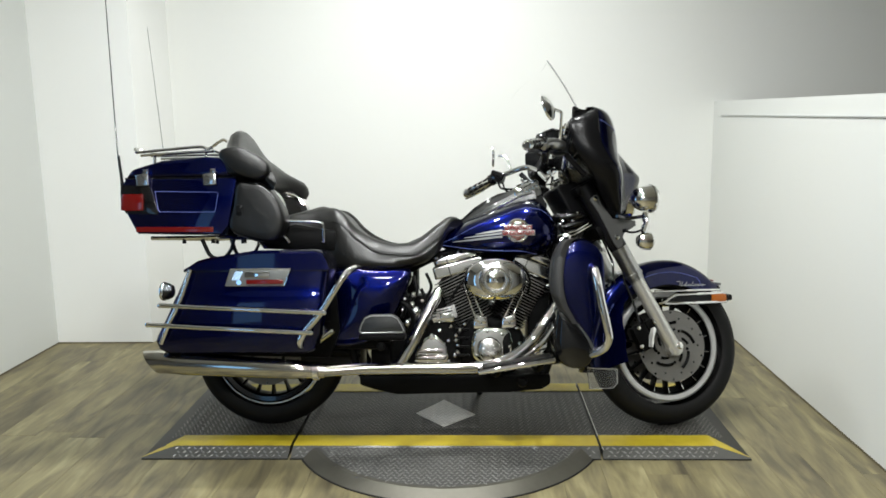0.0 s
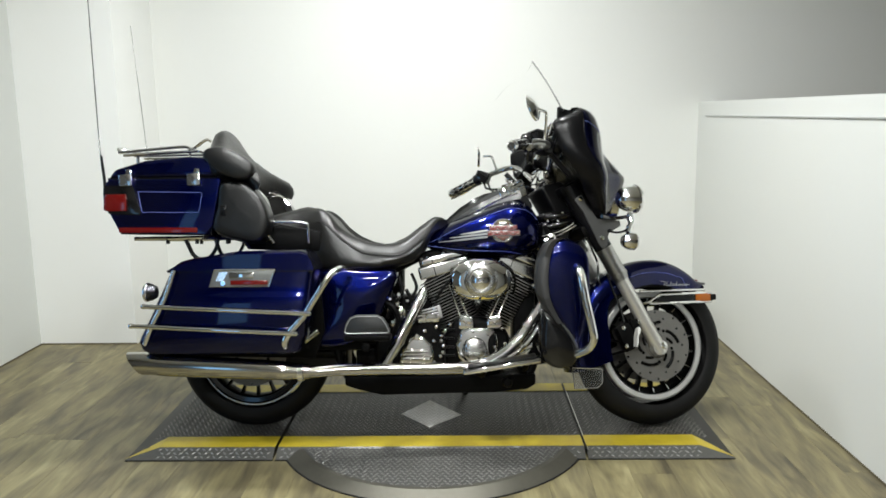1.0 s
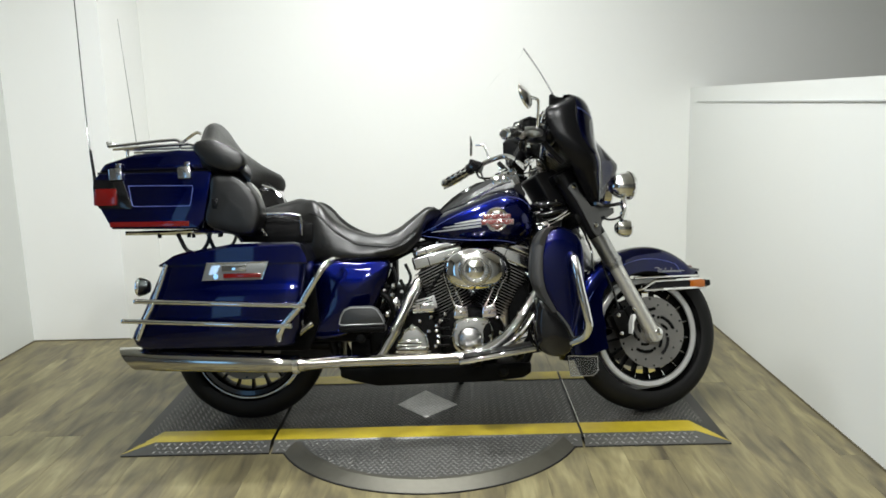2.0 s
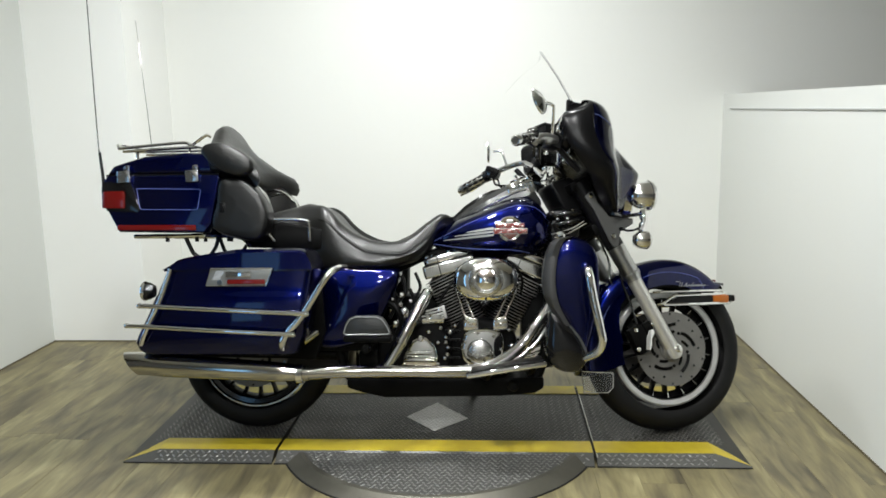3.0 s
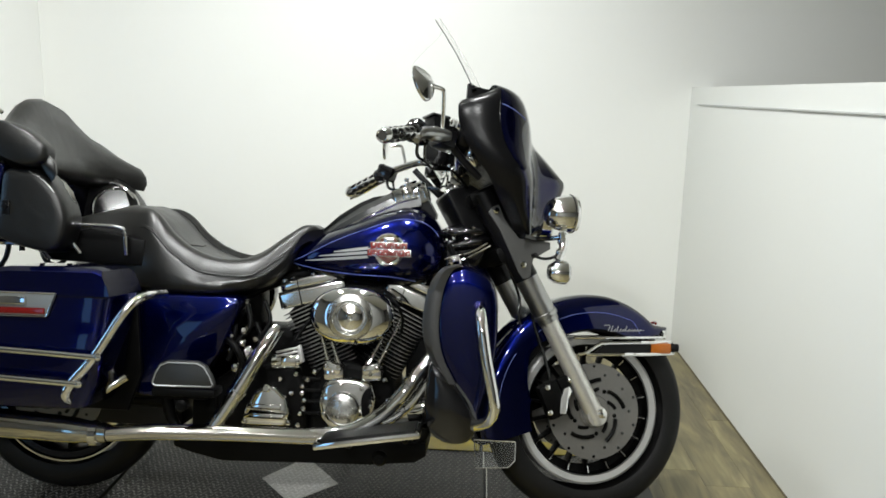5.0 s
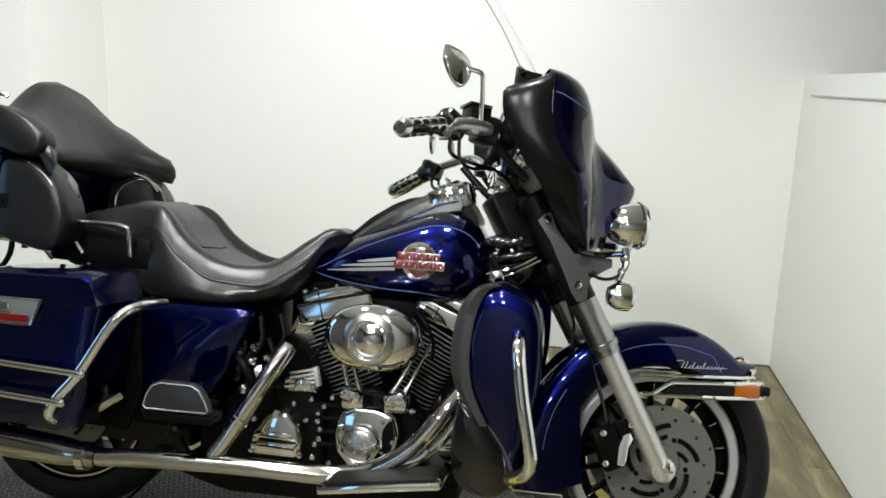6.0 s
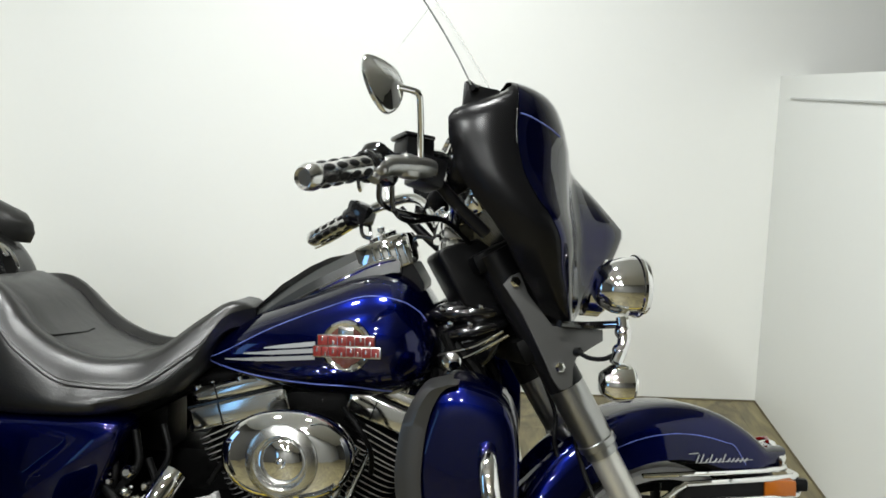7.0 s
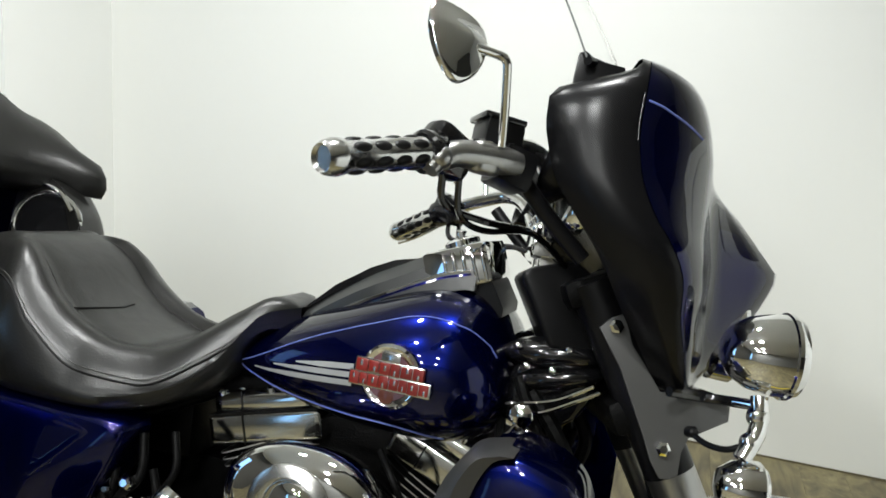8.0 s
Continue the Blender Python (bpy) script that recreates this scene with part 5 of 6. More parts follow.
support = fixed("case_support", joined(*[tube([(-1.235, 0.19 * s, 0.758), (-1.10, 0.20 * s, 0.757), (-0.95, 0.205 * s, 0.760), (-0.82, 0.205 * s, 0.753), (-0.775, 0.20 * s, 0.715)], 0.008, 8) for s in (-1, 1)],
                box((0.10, 0.36, 0.010), (-1.13, 0, 0.762), 0.004), box((0.06, 0.36, 0.010), (-0.95, 0, 0.762), 0.004)), CHROME, label="chrome top case support frame")

for side in (-1, 1):
    fixed("support_leg", joined(tube([(-1.035, 0.19 * side, 0.757), (-1.022, 0.185 * side, 0.725), (-1.005, 0.18 * side, 0.690), (-0.975, 0.175 * side, 0.672), (-0.93, 0.17 * side, 0.665)], 0.0085, 8), tube([(-0.905, 0.19 * side, 0.757), (-0.915, 0.185 * side, 0.72), (-0.935, 0.18 * side, 0.690), (-0.96, 0.175 * side, 0.672)], 0.0075, 8), *[lathe([(0.008, -0.012), (0.008, 0.012)], (x, 0.20 * side, 0.748), (0, 0, 1), 10) for x in (-1.10, -0.985, -0.86)]), SATIN, support, "black support leg")

# ---- saddlebags ----
for s in (-1, 1):
    lo, hi = (0.245, 0.440) if s > 0 else (-0.440, -0.245)
    rings = []
    for x0, x1, z, far in ((-1.075, -0.566, 0.330, 0.405), (-1.104, -0.549, 0.337, 0.420), (-1.120, -0.540, 0.350, 0.428), (-1.131, -0.532, 0.378, 0.433), (-1.122, -0.520, 0.400, 0.435), (-1.085, -0.510, 0.47, 0.439), (-1.052, -0.500, 0.540, 0.4425), (-1.047, -0.499, 0.548, 0.4395), (-1.030, -0.493, 0.590, 0.438), (-1.012, -0.486, 0.634, 0.435)):
        c, ring = 0.028, []
        for cx, cy, a0 in ((x1 - c, far - c, 0), (x0 + c, far - c, 90), (x0 + c, 0.245 + c, 180), (x1 - c, 0.245 + c, 270)):
            for k in range(5):
                a = radians(a0 + 22.5 * k)
                ring.append((cx + c * math.cos(a), s * (cy + c * math.sin(a)), z))
            if a0 == 0:
                for k in range(1, 8):
                    f = k / 8
                    ring.append((x1 - c + (x0 - x1 + 2 * c) * f, s * (far + 0.0035 * math.sin(f * math.pi)), z))
        rings.append(ring)
    bag = fixed("saddlebag", loft(rings), BLUE, label="deep blue hard saddlebag", smooth=32)
    fixed("lid", loft([[(x0, s * 0.243, 0.636), (x0, s * 0.443, 0.636), (x1, s * 0.441, z1 - 0.012), (x2, s * 0.425, z1), (x2, s * 0.262, z1), (x1, s * 0.246, z1 - 0.012)] for x0, x1, x2, z1 in ((-1.018, -1.008, -0.995, 0.655), (-0.985, -0.978, -0.970, 0.670), (-0.944, -0.94, -0.935, 0.680), (-0.756, -0.756, -0.756, 0.707), (-0.53, -0.53, -0.532, 0.709), (-0.500, -0.505, -0.512, 0.700), (-0.484, -0.490, -0.500, 0.670))]), BLUE, bag, "blue saddlebag lid", smooth=35)
    fixed("lid_seal", prism([(-1.014, 0.631), (-0.487, 0.631), (-0.487, 0.637), (-1.014, 0.637)], lo - 0.001, hi + 0.001), BLACK, bag)
    plate = fixed("latch_plate", prism([(-0.841, 0.641), (-0.621, 0.641), (-0.644, 0.579), (-0.860, 0.579)], s * 0.446 - 0.005, s * 0.446 + 0.005, 0.003), PLATEMETAL, bag, "bright latch plate")
    fixed("plate_frame", tube([(-0.841, s * 0.4515, 0.640), (-0.622, s * 0.4515, 0.640), (-0.645, s * 0.4515, 0.580), (-0.859, s * 0.4515, 0.580), (-0.841, s * 0.4515, 0.640)], 0.0022, 6, False), CHROME, plate, "polished plate frame")
    fixed("reflector", box((0.135, 0.006, 0.017), (-0.715, s * 0.4525, 0.594), 0.003), REDLENS, plate, "red reflector bar")
    fixed("latch_handle", joined(box((0.090, 0.008, 0.022), (-0.742, s * 0.4535, 0.620), 0.004), lathe([(0.009, -0.004), (0.009, 0.005)], (-0.808, s * 0.452, 0.592), (0, s, 0), 16)), CHROME, plate)
    fixed("latch_inset", prism([(-0.822, 0.632), (-0.792, 0.632), (-0.808, 0.600), (-0.836, 0.600)], s * 0.4515 - 0.001, s * 0.4515 + 0.001), LENS, plate)
    for za, xb, zb, xa in ((0.512, -0.499, 0.482, -1.092), (0.443, -0.547, 0.411, -1.138)):
        rail = fixed("bag_rail", tube([(xa, s * 0.468, za), ((xa + xb) / 2, s * 0.472, (za + zb) / 2), (xb, s * 0.468, zb)], 0.0085, 12), CHROME, label="chrome saddlebag rail")
        for x, z in ((xa, za), (xb, zb)):
            fixed("end_cap", blob((0.0105, 0.0095, 0.0095), (x, s * 0.468, z), u=14, v=8), CHROME, rail)
    fixed("guard", tube([(-0.395, s * 0.30, 0.635), (-0.402, s * 0.40, 0.637), (-0.432, s * 0.452, 0.607), (-0.512, s * 0.456, 0.482), (-0.571, s * 0.456, 0.412), (-0.592, s * 0.44, 0.368), (-0.580, s * 0.36, 0.345), (-0.50, s * 0.30, 0.40)], 0.0125, 14), CHROME, label="chrome saddlebag guard")
    fixed("rear_guard", tube([(-0.985, s * 0.452, 0.640), (-1.022, s * 0.458, 0.530), (-1.063, s * 0.46, 0.445), (-1.10, s * 0.44, 0.372)], 0.0085, 10), CHROME, label="chrome rear bag guard")
    sig = fixed("turn_signal", lathe([(0.004, -0.030), (0.022, -0.024), (0.032, -0.006), (0.033, 0.014), (0.030, 0.018)], (-1.118, 0.335 * s, 0.556), (-1, 0, 0), 28), BLACK, label="black rear turn signal with chrome ring")
    fixed("lens", lathe([(0.029, 0.014), (0.024, 0.022), (0.01, 0.024)], (-1.118, 0.335 * s, 0.556), (-1, 0, 0), 24), REDLENS, sig)
    fixed("ring", lathe([(0.0335, 0.004), (0.036, 0.008), (0.036, 0.014), (0.0335, 0.018)], (-1.118, 0.335 * s, 0.556), (-1, 0, 0), 28, caps=False), CHROME, sig, "chrome lens ring")
    fixed("side_cover", cushion(rounded([(-0.515, 0.615), (-0.42, 0.630), (-0.32, 0.630), (-0.215, 0.626), (-0.208, 0.585), (-0.235, 0.520), (-0.268, 0.450), (-0.33, 0.375), (-0.40, 0.335), (-0.52, 0.335), (-0.525, 0.48)], 4), s * 0.150, s * 0.226, 0.016, 0.90), BLUE, label="blue side cover under the seat", smooth=60)
    fixed("side_stripe", tube([(-0.44, s * 0.2365, 0.535), (-0.345, s * 0.2365, 0.528), (-0.325, s * 0.2365, 0.510), (-0.33, s * 0.2365, 0.470)], 0.0009, 6), PIN)
    fixed("bag_mount", prism([(-1.00, 0.62), (-0.50, 0.62), (-0.48, 0.40), (-0.52, 0.290), (-0.98, 0.300), (-1.02, 0.36)], s * 0.222, s * 0.240, 0.006), CAST, label="black saddlebag mounting panel")
    # mufflers with slash-cut ends
    rings = []
    for x, r, cut in ((-1.165, 0.042, 1), (-1.12, 0.0425, 0.6), (-1.05, 0.0420, 0), (-0.80, 0.0385, 0), (-0.64, 0.0355, 0), (-0.600, 0.0335, 0), (-0.575, 0.030, 0), (-0.545, 0.027, 0), (-0.515, 0.026, 0)):
        z = 0.2935 - 0.035 * (x + 1.165) / 0.65 if x > -1.10 else 0.2935
        rings.append([(x - cut * 0.030 * math.sin(a) * (r / 0.042), s * 0.365 + r * math.cos(a), z + r * math.sin(a)) for a in (2 * math.pi * j / 32 for j in range(32))])
    muffler = fixed("muffler", loft(rings, caps=False), WORN, label="long chrome slash-cut muffler")
    fixed("muffler_bore", loft([[(x - 0.026 * math.sin(a) * f, s * 0.365 + 0.039 * math.cos(a), 0.2935 + 0.039 * math.sin(a)) for a in (2 * math.pi * j / 24 for j in range(24))] for x, f in ((-1.160, 1), (-1.05, 0))]), CAST, muffler)
    fixed("clamp", lathe([(0.028, -0.012), (0.034, -0.010), (0.034, 0.010), (0.028, 0.012)], (-0.548, s * 0.365, 0.258), (1, 0, 0), 24), CHROME, muffler)
    fixed("hanger", joined(box((0.05, 0.02, 0.012), (-1.075, s * 0.36, 0.338), 0.004), lathe([(0.007, 0), (0.007, 0.02)], (-0.99, s * 0.37, 0.332), (0, 0, 1), 10)), CHROME, muffler)
    fixed("exhaust_pipe", tube([(-0.520, s * 0.365, 0.258), (-0.40, s * 0.345, 0.262), (-0.2, s * 0.315, 0.260), (0.02, s * 0.295, 0.256), (0.10, s * 0.285, 0.262)], 0.022, 16), WORN, label="chrome exhaust pipe")
    # footboards
    fixed("passenger_board", prism([(-0.385, 0.408), (-0.378, 0.436), (-0.364, 0.460), (-0.340, 0.470), (-0.262, 0.470), (-0.240, 0.460), (-0.224, 0.436), (-0.214, 0.410), (-0.220, 0.400), (-0.376, 0.398)], s * 0.395 - 0.008, s * 0.395 + 0.008, 0.003), CONSOLE, label="folded dark grey passenger footboard with pale trim")
    board = bpy.data.objects["passenger_board" if s < 0 else "passenger_board.001"]
    fixed("board_trim", tube([(-0.380, s * 0.405, 0.410), (-0.373, s * 0.405, 0.434), (-0.360, s * 0.405, 0.456), (-0.339, s * 0.405, 0.465), (-0.263, s * 0.405, 0.465), (-0.244, s * 0.405, 0.456), (-0.229, s * 0.405, 0.433), (-0.219, s * 0.405, 0.411), (-0.224, s * 0.405, 0.405), (-0.373, s * 0.405, 0.403), (-0.380, s * 0.405, 0.410)], 0.0018, 6, False), SILVER, board, "pale trim line")
    fixed("board_hinge", joined(box((0.17, 0.07, 0.022), (-0.30, s * 0.365, 0.385), 0.006), lathe([(0.016, -0.01), (0.016, 0.014), (0.010, 0.02)], (-0.305, s * 0.385, 0.350), (0, s, 0), 18), box((0.05, 0.14, 0.03), (-0.30, s * 0.29, 0.375), 0.006)), CAST, board)
    deckb = fixed("rider_board", box((0.285, 0.115, 0.018), (0.190, s * 0.345, 0.278), 0.006, (0, -9, 0)), CHROME, label="chrome rider footboard with rubber pad")
    fixed("rubber_pad", box((0.255, 0.100, 0.008), (0.192, s * 0.345, 0.290), 0.003, (0, -9, 0)), GRIPRUB, deckb)
    fixed("board_hanger", joined(tube([(0.10, s * 0.14, 0.22), (0.12, s * 0.25, 0.225), (0.13, s * 0.30, 0.255)], 0.012, 10), tube([(0.27, s * 0.14, 0.24), (0.28, s * 0.25, 0.245), (0.29, s * 0.30, 0.28)], 0.012, 10), lathe([(0.020, -0.01), (0.022, 0.0), (0.014, 0.014)], (0.215, s * 0.30, 0.205), (0, s, 0), 16)), CAST, deckb)
    # engine guard and lower fairing
    fixed("engine_guard", tube([(0.455, s * 0.10, 0.660), (0.470, s * 0.25, 0.645), (0.478, s * 0.375, 0.618), (0.495, s * 0.400, 0.515), (0.516, s * 0.403, 0.415), (0.521, s * 0.395, 0.372), (0.500, s * 0.36, 0.330), (0.43, s * 0.27, 0.292), (0.345, s * 0.15, 0.262), (0.30, s * 0.08, 0.240)], 0.0155, 16), CHROME, label="chrome engine guard")
    outline = [(0.345, 0.604), (0.352, 0.660), (0.378, 0.722), (0.410, 0.742), (0.445, 0.741), (0.490, 0.722), (0.515, 0.690), (0.526, 0.633), (0.524, 0.506), (0.505, 0.428), (0.485, 0.350), (0.462, 0.310), (0.405, 0.412), (0.360, 0.503)]
    lower = fixed("lower_fairing", cushion(rounded(outline), s * 0.215, s * 0.326, 0.007, 0.90), BLUE, label="blue leg-shield lower fairing", smooth=60)
    fixed("vent_edge", loft([[(x - w, s * 0.322, z), (x - w * 0.3, s * 0.338, z), (x + 0.014, s * 0.334, z), (x + 0.014, s * 0.25, z), (x - w, s * 0.25, z)] for x, z, w in [(p.x, p.z, p.y) for p in smooth_path([(0.412, 0.008, 0.742), (0.385, 0.020, 0.728), (0.364, 0.028, 0.680), (0.354, 0.031, 0.605), (0.356, 0.030, 0.545), (0.370, 0.024, 0.490), (0.404, 0.010, 0.425)])]]), EDGING, lower, "satin black vent edge", smooth=50)
    fixed("glove_box", cushion(rounded([(0.348, 0.482), (0.390, 0.464), (0.423, 0.437), (0.464, 0.384), (0.484, 0.339), (0.484, 0.296), (0.454, 0.256), (0.395, 0.252), (0.345, 0.285), (0.330, 0.350), (0.334, 0.430)]), s * 0.13, s * 0.330, 0.012, 0.85), BLACK, lower, "black lower fairing pocket", smooth=60)

# ---- rear fender and tail ----
rings = []
for k in range(25):
    a = radians(20 + 160 * k / 24)
    rings.append([AXLE_R + Vector((r * math.cos(a), y, r * math.sin(a))) for y, r in ((-0.095, 0.27), (-0.098, 0.33), (-0.07, 0.36), (0, 0.372), (0.07, 0.36), (0.098, 0.33), (0.095, 0.27))])
bm = loft(rings, caps=False, closed=False)
bmesh.ops.recalc_face_normals(bm, faces=bm.faces)
bmesh.ops.solidify(bm, geom=list(bm.faces), thickness=0.003)
fixed("rear_fender", bm, BLUE, label="blue rear fender", smooth=50)

# ---- engine ----
CRANK = Vector((0.105, 0, 0.300))
case_ob = fixed("engine", joined(prism([(-0.02, 0.21), (-0.03, 0.36), (0.02, 0.425), (0.10, 0.435), (0.19, 0.425), (0.235, 0.36), (0.235, 0.26), (0.19, 0.205)], -0.135, 0.135, 0.02, 3), prism([(-0.30, 0.215), (-0.30, 0.37), (-0.22, 0.425), (-0.06, 0.425), (-0.02, 0.36), (-0.02, 0.215)], -0.15, 0.15, 0.02, 3)), CAST, label="black crankcase and gearbox of a V-twin engine")

def square_ring(r, h):
    """A rounded square of half-width r at height h up a cylinder."""
    turns = [2 * math.pi * j / 40 for j in range(40)]
    return [(r * math.copysign(abs(math.cos(a)) ** 0.55, math.cos(a)), r * math.copysign(abs(math.sin(a)) ** 0.55, math.sin(a)), h) for a in turns]


for lean, tag in ((-25.5, "rear"), (27.5, "front")):
    d = Vector((math.sin(radians(lean)), 0, math.cos(radians(lean))))
    wide = 1.20 if lean < 0 else 1.14
    turn = Matrix.Translation(CRANK) @ Matrix.Rotation(radians(lean), 4, "Y")
    h, rings, edges = 0.125, [square_ring(0.056, 0.10)], []
    for k in range(18):
        r = (0.072 if k < 13 else 0.080) * wide
        rings += [square_ring(r * 0.84, h), square_ring(r, h + 0.0018), square_ring(r, h + 0.0042), square_ring(r * 0.84, h + 0.0055)]
        lo, hi = (20, 35) if lean < 0 else (29, 38)
        edges.append(loft([square_ring(r + 0.0006, h + 0.0018)[lo:hi], square_ring(r + 0.0010, h + 0.0042)[lo:hi]], caps=False, closed=False))
        h += 0.01183
    rings.append(square_ring(0.060, h + 0.004))
    cyl = fixed("cylinder", moved(loft(rings), turn), CAST, case_ob, "black finned cylinder", smooth=30)
    fixed("fin_edge", moved(joined(*edges), turn), FIN, cyl, "machined bright fin edges")
    top = CRANK + d * (h + 0.035)
    top += Vector((0.022 if lean < 0 else 0.0, 0, 0.006))
    if lean < 0:
        top += Vector((0.006, 0, -0.004))
    m = Matrix.Translation(top) @ Matrix.Rotation(radians(lean * (0.56 if lean < 0 else 0.8)), 4, "Y") @ Matrix.Diagonal((1.22 if lean < 0 else 1.0, 1, 1, 1))
    fixed("rocker_cover", joined(moved(box((0.168, 0.206, 0.050), (0, 0, -0.010), 0.008, seg=3), m), moved(box((0.156, 0.198, 0.040), (0.002, 0, 0.030), 0.016, seg=3), m)), SOFTCHROME, case_ob, "chrome rocker cover")
    fixed("rocker_seam", moved(joined(box((0.003, 0.2075, 0.052), (-0.030, 0, -0.010)), box((0.003, 0.1995, 0.042), (-0.030, 0, 0.030), 0.012)), m), BLACK, case_ob)
    fixed("rocker_gasket", moved(box((0.162, 0.2055, 0.004), (0, 0, 0.0150)), m), BLACK, case_ob)
    for u, v in ((-0.062, -0.088), (0.062, -0.088), (0.012, -0.090), (-0.045, -0.060), (0.040, -0.060)):
        fixed("bolt", moved(lathe([(0.008, -0.010), (0.008, 0.006), (0.005, 0.009)], (u, v, 0.046), (0, 0, 1), 10), m), CHROME, case_ob)
    for off in (-0.015, 0.015):
        foot = Vector((0.105 + (-0.045 if lean < 0 else 0.062) + off, -0.165, 0.425))
        head = CRANK + d * 0.315 + Vector((off * 0.8 + (0.036 if lean < 0 else -0.018), -0.125, -0.01))
        fixed("pushrod_tube", joined(tube([foot, head], 0.0062, 10, False), tube([foot, foot.lerp(head, 0.18)], 0.0100, 12, False), tube([foot.lerp(head, 0.42), foot.lerp(head, 0.5)], 0.0090, 12, False)), CHROME, case_ob, "chrome pushrod tube")

air = fixed("air_cleaner", moved(loft([[(rx * c * 1.0, y, rz * sn) for c, sn in ((math.copysign(abs(math.cos(a)) ** 0.92, math.cos(a)), math.copysign(abs(math.sin(a)) ** 0.92, math.sin(a))) for a in (2 * math.pi * j / 56 for j in range(56)))] for y, rx, rz in ((0.075, 0.100, 0.066), (0.030, 0.117, 0.079), (0.012, 0.120, 0.0815), (0.0, 0.118, 0.080), (-0.012, 0.108, 0.073), (-0.020, 0.085, 0.062), (-0.023, 0.063, 0.060))]), pose(0.120, -0.258, 0.587)), CHROME, case_ob, "oval chrome air cleaner cover", smooth=60)
fixed("air_ring", lathe([(0.064, 0.016), (0.064, 0.026), (0.060, 0.030), (0.048, 0.034), (0.044, 0.030), (0.041, 0.022)], (0.119, -0.258, 0.587), (0, -1, 0), 48, caps=False), BRUSHED, air, "brushed aluminium centre ring")
fixed("air_dome", lathe([(0.042, 0.020), (0.036, 0.026), (0.022, 0.030), (0.010, 0.032), (0.006, 0.038), (0.002, 0.039)], (0.119, -0.258, 0.587), (0, -1, 0), 40), CHROME, air, "chrome centre dome")
fixed("air_duct", box((0.07, 0.12, 0.06), (0.12, -0.12, 0.560), 0.012), CAST, air)
cover = fixed("cam_cover", joined(prism([(0.030, 0.285), (0.022, 0.330), (0.035, 0.385), (0.075, 0.402), (0.125, 0.402), (0.170, 0.392), (0.186, 0.345), (0.178, 0.285), (0.150, 0.250), (0.060, 0.250)], -0.205, -0.13, 0.014, 3), box((0.058, 0.06, 0.040), (0.062, -0.165, 0.412), 0.010), box((0.058, 0.06, 0.040), (0.172, -0.165, 0.414), 0.010)), CHROME, case_ob, "chrome cam cover")
fixed("cover_recess", prism(rounded([(0.150, 0.300), (0.146, 0.345), (0.158, 0.372), (0.171, 0.374), (0.176, 0.340), (0.170, 0.300), (0.160, 0.285)], 4), -0.2075, -0.200, 0.001), CAST, cover, "black pocket in the chrome cover")
fixed("timer_cover", lathe([(0.048, 0.0), (0.048, 0.013), (0.0455, 0.016), (0.043, 0.014), (0.039, 0.016), (0.008, 0.018)], (0.094, -0.204, 0.316), (0, -1, 0), 40), POLISH, cover, "ribbed round timer cover")
for k in range(7):
    a = 2 * math.pi * k / 7
    fixed("bolt", lathe([(0.006, 0), (0.006, 0.006), (0.003, 0.008)], (0.103 + 0.070 * math.cos(a), -0.203, 0.325 + 0.062 * math.sin(a)), (0, -1, 0), 8), CHROME, cover)
fixed("gearbox_cover", joined(prism([(-0.195, 0.255), (-0.195, 0.300), (-0.165, 0.355), (-0.135, 0.372), (-0.105, 0.368), (-0.072, 0.335), (-0.062, 0.290), (-0.075, 0.255)], -0.205, -0.14, 0.012, 3), box((0.115, 0.012, 0.018), (-0.135, -0.206, 0.280), 0.004), box((0.100, 0.012, 0.016), (-0.135, -0.206, 0.310), 0.004), lathe([(0.012, 0), (0.012, 0.012), (0.008, 0.016)], (-0.128, -0.2, 0.365), (0, -1, 0), 12)), CHROME, case_ob, "ribbed chrome gearbox cover")
fixed("intake", joined(box((0.15, 0.14, 0.16), (0.115, 0, 0.585), 0.02), box((0.42, 0.10, 0.06), (0.13, 0, 0.665), 0.02)), CAST, case_ob, "black intake manifold")
fixed("starter", joined(tube([(-0.125, -0.15, 0.432), (-0.045, -0.15, 0.436)], 0.022, 18, False), box((0.045, 0.03, 0.030), (-0.075, -0.165, 0.440), 0.006)), CHROME, case_ob, "chrome starter end")
for bx, by, bz, br in ((-0.190, -0.19, 0.462, 0.020), (-0.222, -0.20, 0.420, 0.014), (-0.205, -0.20, 0.492, 0.011), (-0.165, -0.19, 0.425, 0.012), (-0.240, -0.19, 0.470, 0.010)):
    fixed("fitting", lathe([(br, -0.012), (br, 0.006), (br * 0.7, 0.012), (br * 0.3, 0.014)], (bx, by, bz), (0.2, -1, 0.1), 14), CHROME, case_ob, "chrome plumbing fitting")
for bx, by, bz in ((-0.060, -0.152, 0.470), (-0.045, -0.150, 0.437), (0.000, -0.155, 0.410), (-0.035, -0.156, 0.365), (-0.028, -0.156, 0.325), (-0.040, -0.156, 0.285), (-0.062, -0.206, 0.268), (-0.190, -0.206, 0.268), (-0.205, -0.16, 0.335), (-0.065, -0.16, 0.345), (-0.100, -0.16, 0.385), (0.205, -0.14, 0.39), (0.215, -0.14, 0.33), (0.205, -0.14, 0.275)):
    fixed("bolt", lathe([(0.0085, 0), (0.0085, 0.006), (0.0060, 0.010), (0.002, 0.011)], (bx, by, bz), (0, -1, 0), 10), CHROME, case_ob)
fixed("case_rib", joined(*[box((0.055, 0.012, 0.010), (-0.010, -0.150, 0.285 + 0.034 * k), 0.003) for k in range(4)]), CAST, case_ob)
fixed("timer_plate", lathe([(0.001, 0.0195), (0.030, 0.0195), (0.033, 0.018), (0.034, 0.012)], (0.094, -0.204, 0.316), (0, -1, 0), 40), BRUSHED, cover, "brushed round timer plate")
